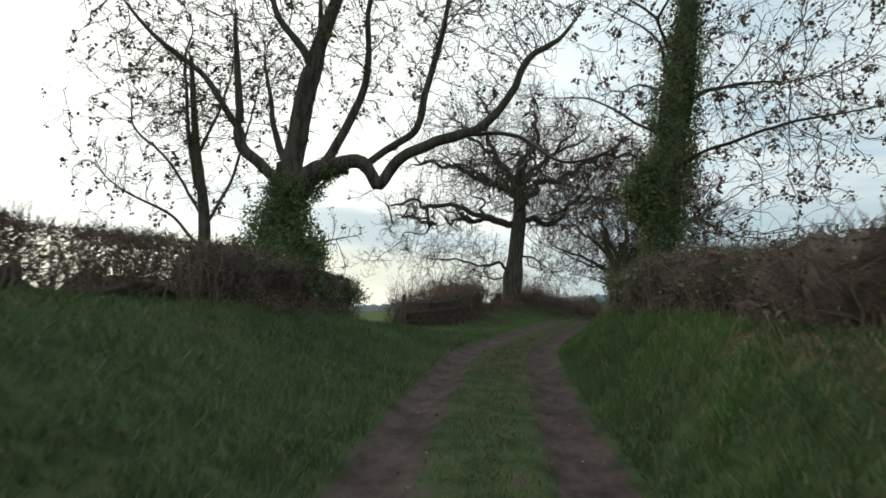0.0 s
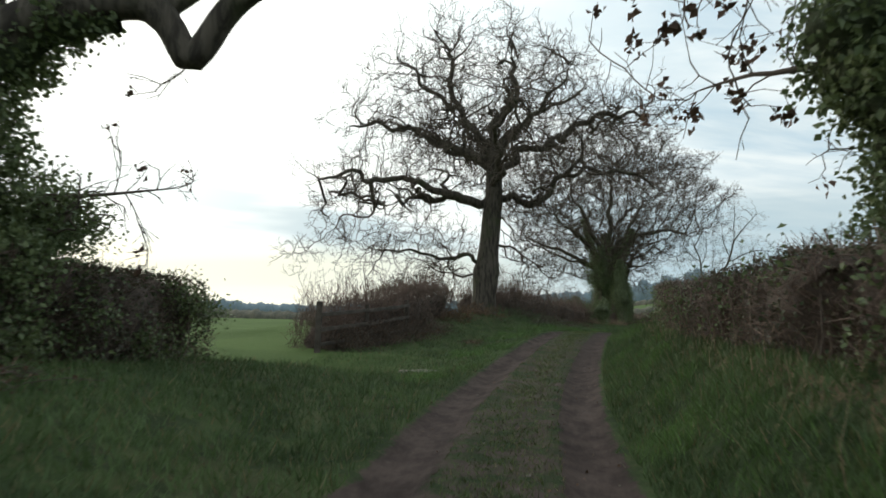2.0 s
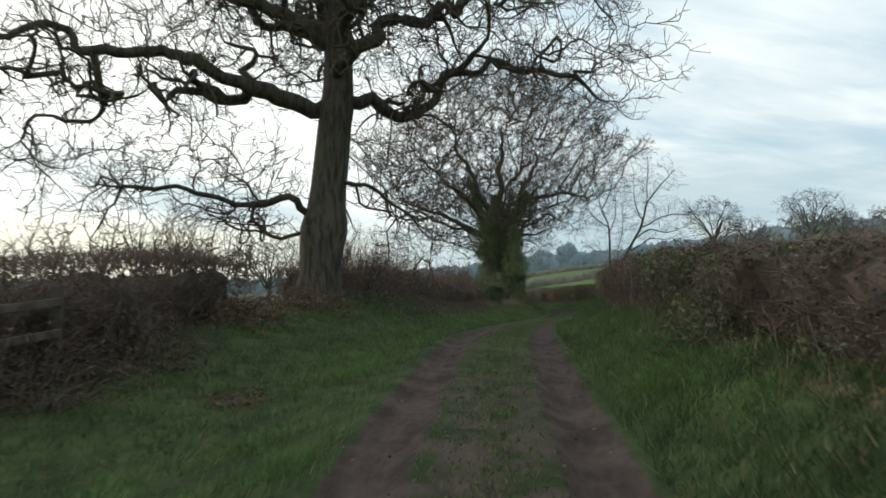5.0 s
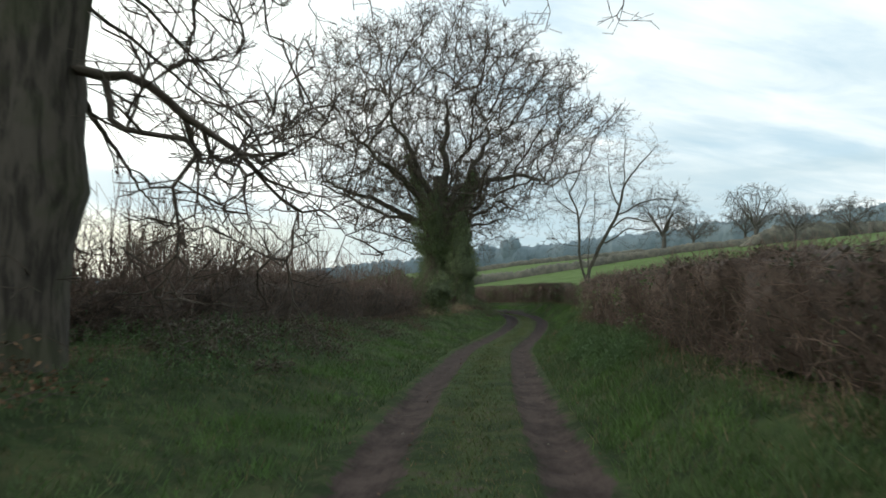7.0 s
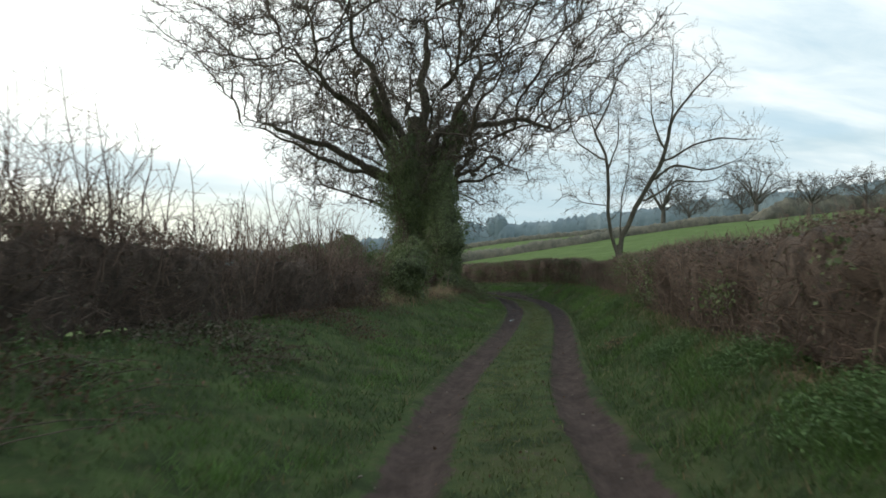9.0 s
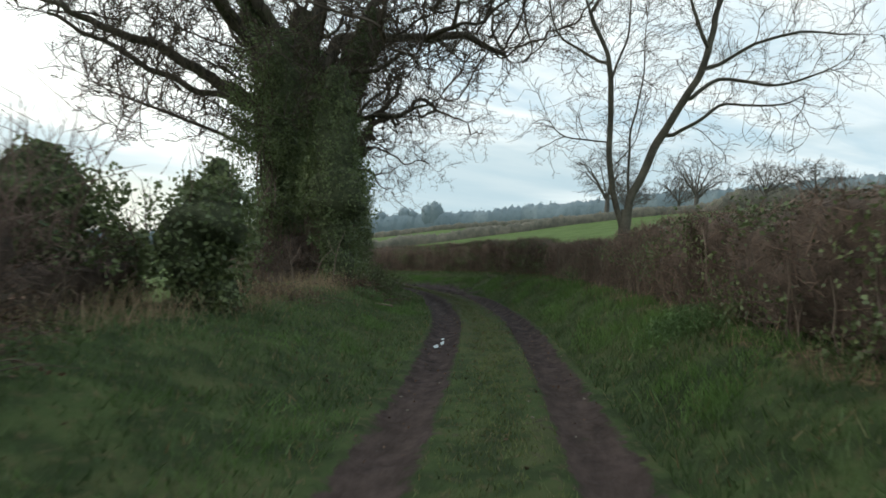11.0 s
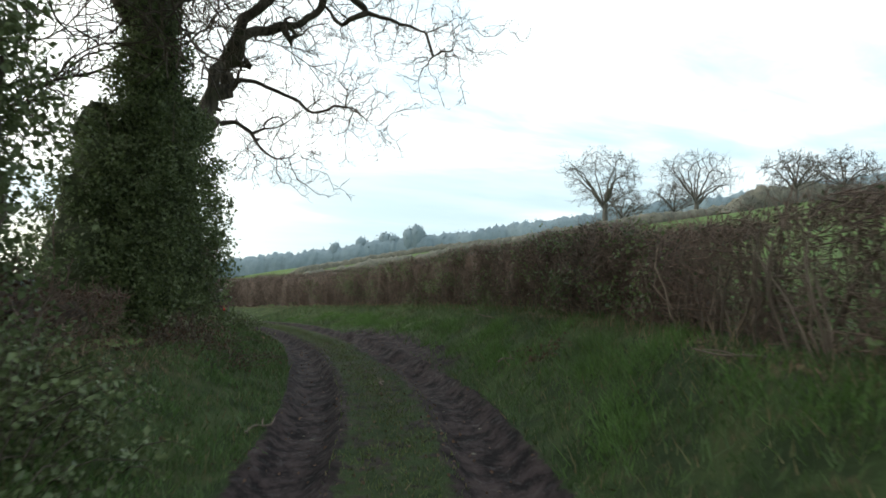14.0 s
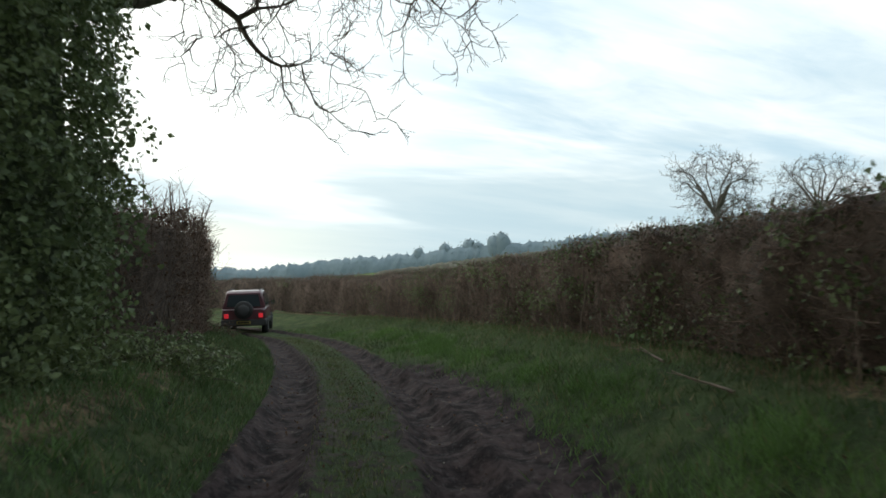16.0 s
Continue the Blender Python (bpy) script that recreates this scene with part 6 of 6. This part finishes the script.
# fallen sticks
for u, y, turn, size in ((-1.3, 69.6, 0.6, 0.45), (0.1, 71.5, 1.2, 0.35), (2.0, 70.8, 0.2, 0.5), (-2.6, 64.4, 2.0, 1.1), (-2.9, 67.0, 0.9, 0.9), (3.0, 74.6, 1.4, 0.9), (3.4, 76.2, 1.1, 1.1), (2.7, 66.3, 1.9, 0.7)):
    p = on_lane(u, y)
    path = smooth_path([(-size / 2, 0, 0.03), (-size / 6, 0.04, 0.06), (size / 5, -0.03, 0.04), (size / 2, 0.03, 0.09)], 8)
    r = np.linspace(0.018, 0.006, 8)
    side = smooth_path([(0, 0, 0.05), (size * 0.15, size * 0.12, 0.09), (size * 0.3, size * 0.22, 0.1)], 8)
    ob = tagged(new("stick", mesh_of("stick", *join(tubes(path[None], r[None], 6), tubes(side[None], r[None] * 0.5, 6)), HEDGE_WOOD, True)), "fallen forked stick lying on the grass", "stick", "fallen sticks")
    ob.location, ob.rotation_euler = p, (0, 0, turn)


# dead stems leaning out of the brambles
for u, y, bend, high in ((-3.9, 66.6, 0.3, 1.5), (-3.6, 67.4, -0.2, 1.3), (-4.3, 66.0, 0.5, 1.0), (-3.5, 68.6, -0.45, 1.1), (-3.2, 69.6, 0.25, 0.9), (-4.5, 64.8, -0.3, 1.2)):
    p = on_lane(u, y)
    path = smooth_path([(0, 0, -0.1), (bend * 0.2, 0.05, high * 0.4), (bend * 0.55, 0.02, high * 0.75), (bend, -0.06, high)], 10)
    side = smooth_path([tuple(path[5]), tuple(path[5] + [-bend * 0.5, 0.05, high * 0.15]), tuple(path[5] + [-bend * 0.8, 0.08, high * 0.35])], 10)
    ob = tagged(new("dead_branch", mesh_of("dead_branch", *join(tubes(path[None], np.linspace(0.022, 0.006, 10)[None], 6), tubes(side[None], np.linspace(0.01, 0.004, 10)[None], 5)), HEDGE_WOOD, True)),
                "dead grey-brown branch standing among brambles", "branch", "dead branches in the brambles")
    ob.location = p


# slivers of standing water in the rut
WATER, wn, ws = material("rut_water", 0.04)
ws.inputs["Base Color"].default_value = (0.03, 0.025, 0.022, 1)
ws.inputs["Specular IOR Level"].default_value = 0.5
for u, y, long, wide in ((-0.95, 60.25, 0.2, 0.05), (-0.86, 60.6, 0.24, 0.035), (-0.88, 61.1, 0.14, 0.03)):
    p = on_lane(u, y)
    bm = bmesh.new()
    rings = [[bm.verts.new((wide * s * (1 + 0.25 * math.sin(3 * a + y)) * math.cos(a), long * s * (1 + 0.15 * math.sin(2 * a + u)) * math.sin(a), h)) for a in (k * math.pi / 10 for k in range(20))] for s, h in ((1.0, 0.0), (0.96, 0.006))]
    for k in range(20):
        bm.faces.new((rings[0][k], rings[0][(k + 1) % 20], rings[1][(k + 1) % 20], rings[1][k]))
    bm.faces.new(rings[1])
    me = bpy.data.meshes.new("puddle")
    bm.to_mesh(me)
    bm.free()
    me.materials.append(WATER)
    ob = tagged(new("puddle", me), "thin puddle of standing water in the muddy rut", "puddle", "puddles in the ruts")
    ob.location, ob.rotation_euler = p + np.array([0, 0, 0.006]), (0, 0, -math.acos(float(lane_c(y))))

# ---- the car ahead ----
def plain(name, colour, rough, metal=0.0, coat=0.0):
    mat, n, shader = material(name, rough, metal)
    dirt = n.noise(place(n), 6.0, 4.0)
    n.link(n.mix(n.math("MULTIPLY", n.span(dirt, 0.45, 0.7), 0.35), colour, tuple(c * 0.5 + 0.03 for c in colour)), shader.inputs["Base Color"])
    shader.inputs["Coat Weight"].default_value = coat
    shader.inputs["Specular IOR Level"].default_value = 0.5
    return mat


PAINT = plain("dark_maroon_paint", (0.075, 0.022, 0.032), 0.35, 0.0, 0.6)
SILL = plain("dark_grey_cladding", (0.03, 0.03, 0.032), 0.6)
RUBBER = plain("tyre_rubber", (0.018, 0.018, 0.018), 0.85)
ALLOY = plain("wheel_alloy", (0.35, 0.35, 0.36), 0.4, 0.8)
CHROME = plain("mirror_glass", (0.6, 0.62, 0.65), 0.08, 1.0)
PLATE = plain("yellow_plate", (0.28, 0.22, 0.05), 0.5)
BLACK = plain("black_print", (0.02, 0.02, 0.02), 0.6)
GLASS, gn, gs = material("tinted_window_glass", 0.05)
gs.inputs["Base Color"].default_value = (0.03, 0.04, 0.045, 1)
gs.inputs["Specular IOR Level"].default_value = 0.8
LAMP, ln, ls = material("lit_red_lamp", 0.2)
ls.inputs["Base Color"].default_value = (0.5, 0.02, 0.02, 1)
ls.inputs["Emission Color"].default_value = (1.0, 0.05, 0.08, 1)
ls.inputs["Emission Strength"].default_value = 0.25


def loft(sections):
    """A closed skin over rounded cross-sections: (y, half width below, half width above, z below, z above, rounding)."""
    bm = bmesh.new()
    rings = []
    for y, w0, w1, z0, z1, r in sections:
        ring = []
        for sx, w, z, turn in ((1, w0, z0, -90), (1, w1, z1, 0), (-1, w1, z1, 90), (-1, w0, z0, 180)):
            cx, cz = sx * (w - r), z + (r if z == z0 else -r)
            for k in range(4):
                a = radians(turn + 30 * k)
                ring.append(bm.verts.new((cx + r * math.cos(a), y, cz + r * math.sin(a))))
        rings.append(ring)
    n = len(rings[0])
    for r0, r1 in zip(rings, rings[1:]):
        for i in range(n):
            f = bm.faces.new((r0[i], r0[(i + 1) % n], r1[(i + 1) % n], r1[i]))
            f.smooth = True
    bm.faces.new(rings[0])
    bm.faces.new(rings[-1][::-1])
    bmesh.ops.recalc_face_normals(bm, faces=bm.faces)
    return bm


def lathe(profile, steps=28):
    """Turned about the x axis: profile of (x, radius)."""
    bm = bmesh.new()
    rings = [[bm.verts.new((x, r * math.cos(a), r * math.sin(a))) for a in (k * 2 * math.pi / steps for k in range(steps))] for x, r in profile]
    for r0, r1 in zip(rings, rings[1:]):
        for k in range(steps):
            f = bm.faces.new((r0[k], r0[(k + 1) % steps], r1[(k + 1) % steps], r1[k]))
            f.smooth = True
    bm.faces.new(rings[0][::-1])
    bm.faces.new(rings[-1])
    bmesh.ops.recalc_face_normals(bm, faces=bm.faces)
    return bm


def slab_mesh(corners, thick):
    """A thin sheet with a real edge over four or more corners."""
    bm = bmesh.new()
    vs = [bm.verts.new(c) for c in corners]
    f = bm.faces.new(vs)
    f.normal_update()
    moved = bmesh.ops.extrude_face_region(bm, geom=[f])["geom"]
    for v in moved:
        if isinstance(v, bmesh.types.BMVert):
            v.co += f.normal * thick
    bmesh.ops.recalc_face_normals(bm, faces=bm.faces)
    return bm


def turned(bm, m):
    bmesh.ops.transform(bm, matrix=m, verts=bm.verts)
    return bm


def make_car():
    x, y = 28.2, 96.6
    owner = thing("car", (x, y, ground_at(x, y) - 0.02), "dark maroon three-door off-road car with spare wheel and lit rear lamps", "car")
    owner.rotation_euler = (radians(1), radians(-2.5), radians(-9))
    body = part("body", (loft([(-1.82, 0.74, 0.74, 0.56, 0.98, 0.07), (-1.74, 0.80, 0.80, 0.50, 1.04, 0.08), (-1.2, 0.82, 0.82, 0.46, 1.06, 0.08), (0.5, 0.82, 0.82, 0.44, 1.06, 0.08),
                               (0.75, 0.82, 0.80, 0.46, 1.04, 0.08), (1.6, 0.80, 0.76, 0.50, 0.98, 0.1), (1.86, 0.72, 0.68, 0.54, 0.88, 0.1)]), PAINT), owner)
    part("cab", (loft([(-1.76, 0.77, 0.62, 1.0, 1.60, 0.07), (-1.62, 0.78, 0.66, 1.0, 1.69, 0.09), (-0.9, 0.79, 0.68, 1.0, 1.72, 0.09), (0.0, 0.79, 0.67, 1.0, 1.69, 0.09),
                       (0.2, 0.78, 0.64, 1.0, 1.64, 0.1), (0.72, 0.76, 0.70, 0.98, 1.10, 0.05)]), PAINT), owner, "pillars and roof in body colour")
    part("cladding", (loft([(-1.86, 0.80, 0.80, 0.40, 0.60, 0.05), (-1.8, 0.84, 0.84, 0.36, 0.62, 0.06), (1.75, 0.84, 0.84, 0.38, 0.6, 0.06), (1.92, 0.76, 0.76, 0.42, 0.6, 0.06)]), SILL), owner, "dark plastic sills and bumpers")
    part("rear_window", (slab_mesh([(-0.62, -1.79, 1.1), (0.62, -1.79, 1.1), (0.54, -1.785, 1.55), (-0.54, -1.785, 1.55)], 0.02), GLASS), body)
    part("windscreen", (slab_mesh([(0.66, 0.74, 1.12), (-0.66, 0.74, 1.12), (-0.56, 0.27, 1.6), (0.56, 0.27, 1.6)], 0.015), GLASS), body)
    for s in (-1, 1):
        part("side_window", (slab_mesh([(s * 0.80, -1.5, 1.12), (s * 0.80, -0.62, 1.12), (s * 0.71, -0.66, 1.58), (s * 0.70, -1.46, 1.56)][::s], 0.012), GLASS), body)
        part("side_window", (slab_mesh([(s * 0.80, -0.5, 1.12), (s * 0.80, 0.5, 1.12), (s * 0.705, 0.14, 1.57), (s * 0.71, -0.5, 1.58)][::s], 0.012), GLASS), body)
        part("rear_lamp", (loft([(-1.90, 0.075, 0.075, 0.68, 0.83, 0.02), (-1.80, 0.085, 0.085, 0.67, 0.84, 0.02)]), LAMP), body, "lit red rear lamp").location = (s * 0.63, 0, 0)
        mirror = part("wing_mirror", (loft([(0.42, 0.085, 0.085, 1.08, 1.24, 0.04), (0.53, 0.06, 0.06, 1.10, 1.22, 0.03)]), SILL), owner, "dark wing mirror")
        mirror.location = (s * 0.93, 0, 0)
        part("mirror_glass", (slab_mesh([(-0.065, 0.415, 1.10), (0.065, 0.415, 1.10), (0.065, 0.415, 1.22), (-0.065, 0.415, 1.22)], 0.004), CHROME), mirror)
        part("roof_rail", (loft([(-1.5, 0.02, 0.02, 1.72, 1.76, 0.01), (0.0, 0.02, 0.02, 1.72, 1.75, 0.01)]), SILL), owner, "dark roof rail").location = (s * 0.56, 0, 0)
        part("door_handle", (loft([(-0.42, 0.012, 0.012, 0.94, 0.98, 0.005), (-0.28, 0.012, 0.012, 0.94, 0.98, 0.005)]), BLACK), body).location = (s * 0.83, 0, 0)
        for wy in (-1.14, 1.12):
            m = Matrix.Translation((s * 0.74, wy, 0.36))
            wheel = part("wheel", (turned(lathe([(-0.115, 0.2), (-0.115, 0.32), (-0.09, 0.355), (-0.03, 0.36), (0.03, 0.36), (0.09, 0.355), (0.115, 0.32), (0.115, 0.2)]), m), RUBBER), owner, "muddy black tyre")
            part("rim", (turned(lathe([(0.05, 0.05), (0.118, 0.06), (0.10, 0.12), (0.085, 0.19), (0.12, 0.205), (0.05, 0.21)] if s > 0 else [(-0.05, 0.21), (-0.12, 0.205), (-0.085, 0.19), (-0.10, 0.12), (-0.118, 0.06), (-0.05, 0.05)], 20), m), ALLOY), wheel, "dull alloy rim")
    spin = Matrix.Translation((0.02, -1.98, 0.98)) @ Matrix.Rotation(radians(90), 4, "Z")
    spare = part("spare_wheel", (turned(lathe([(-0.12, 0.2), (-0.12, 0.30), (-0.06, 0.34), (0.06, 0.34), (0.11, 0.31), (0.12, 0.2)]), spin), RUBBER), owner, "spare wheel on the tail door")
    part("wheel_cover", (turned(lathe([(-0.135, 0.04), (-0.135, 0.2), (-0.11, 0.22)], 24), spin), SILL), spare)
    plate = part("number_plate", (loft([(-1.89, 0.26, 0.26, 0.44, 0.56, 0.01), (-1.86, 0.26, 0.26, 0.44, 0.56, 0.01)]), PLATE), owner, "yellow plate with plain dark bars")
    part("bar", (loft([(-1.898, 0.2, 0.2, 0.475, 0.525, 0.008), (-1.889, 0.2, 0.2, 0.475, 0.525, 0.008)]), BLACK), plate)
    part("exhaust", (turned(loft([(-0.15, 0.03, 0.03, -0.03, 0.03, 0.025), (0.5, 0.03, 0.03, -0.03, 0.03, 0.025)]), Matrix.Translation((-0.45, -1.78, 0.36))), ALLOY), owner)


make_car()
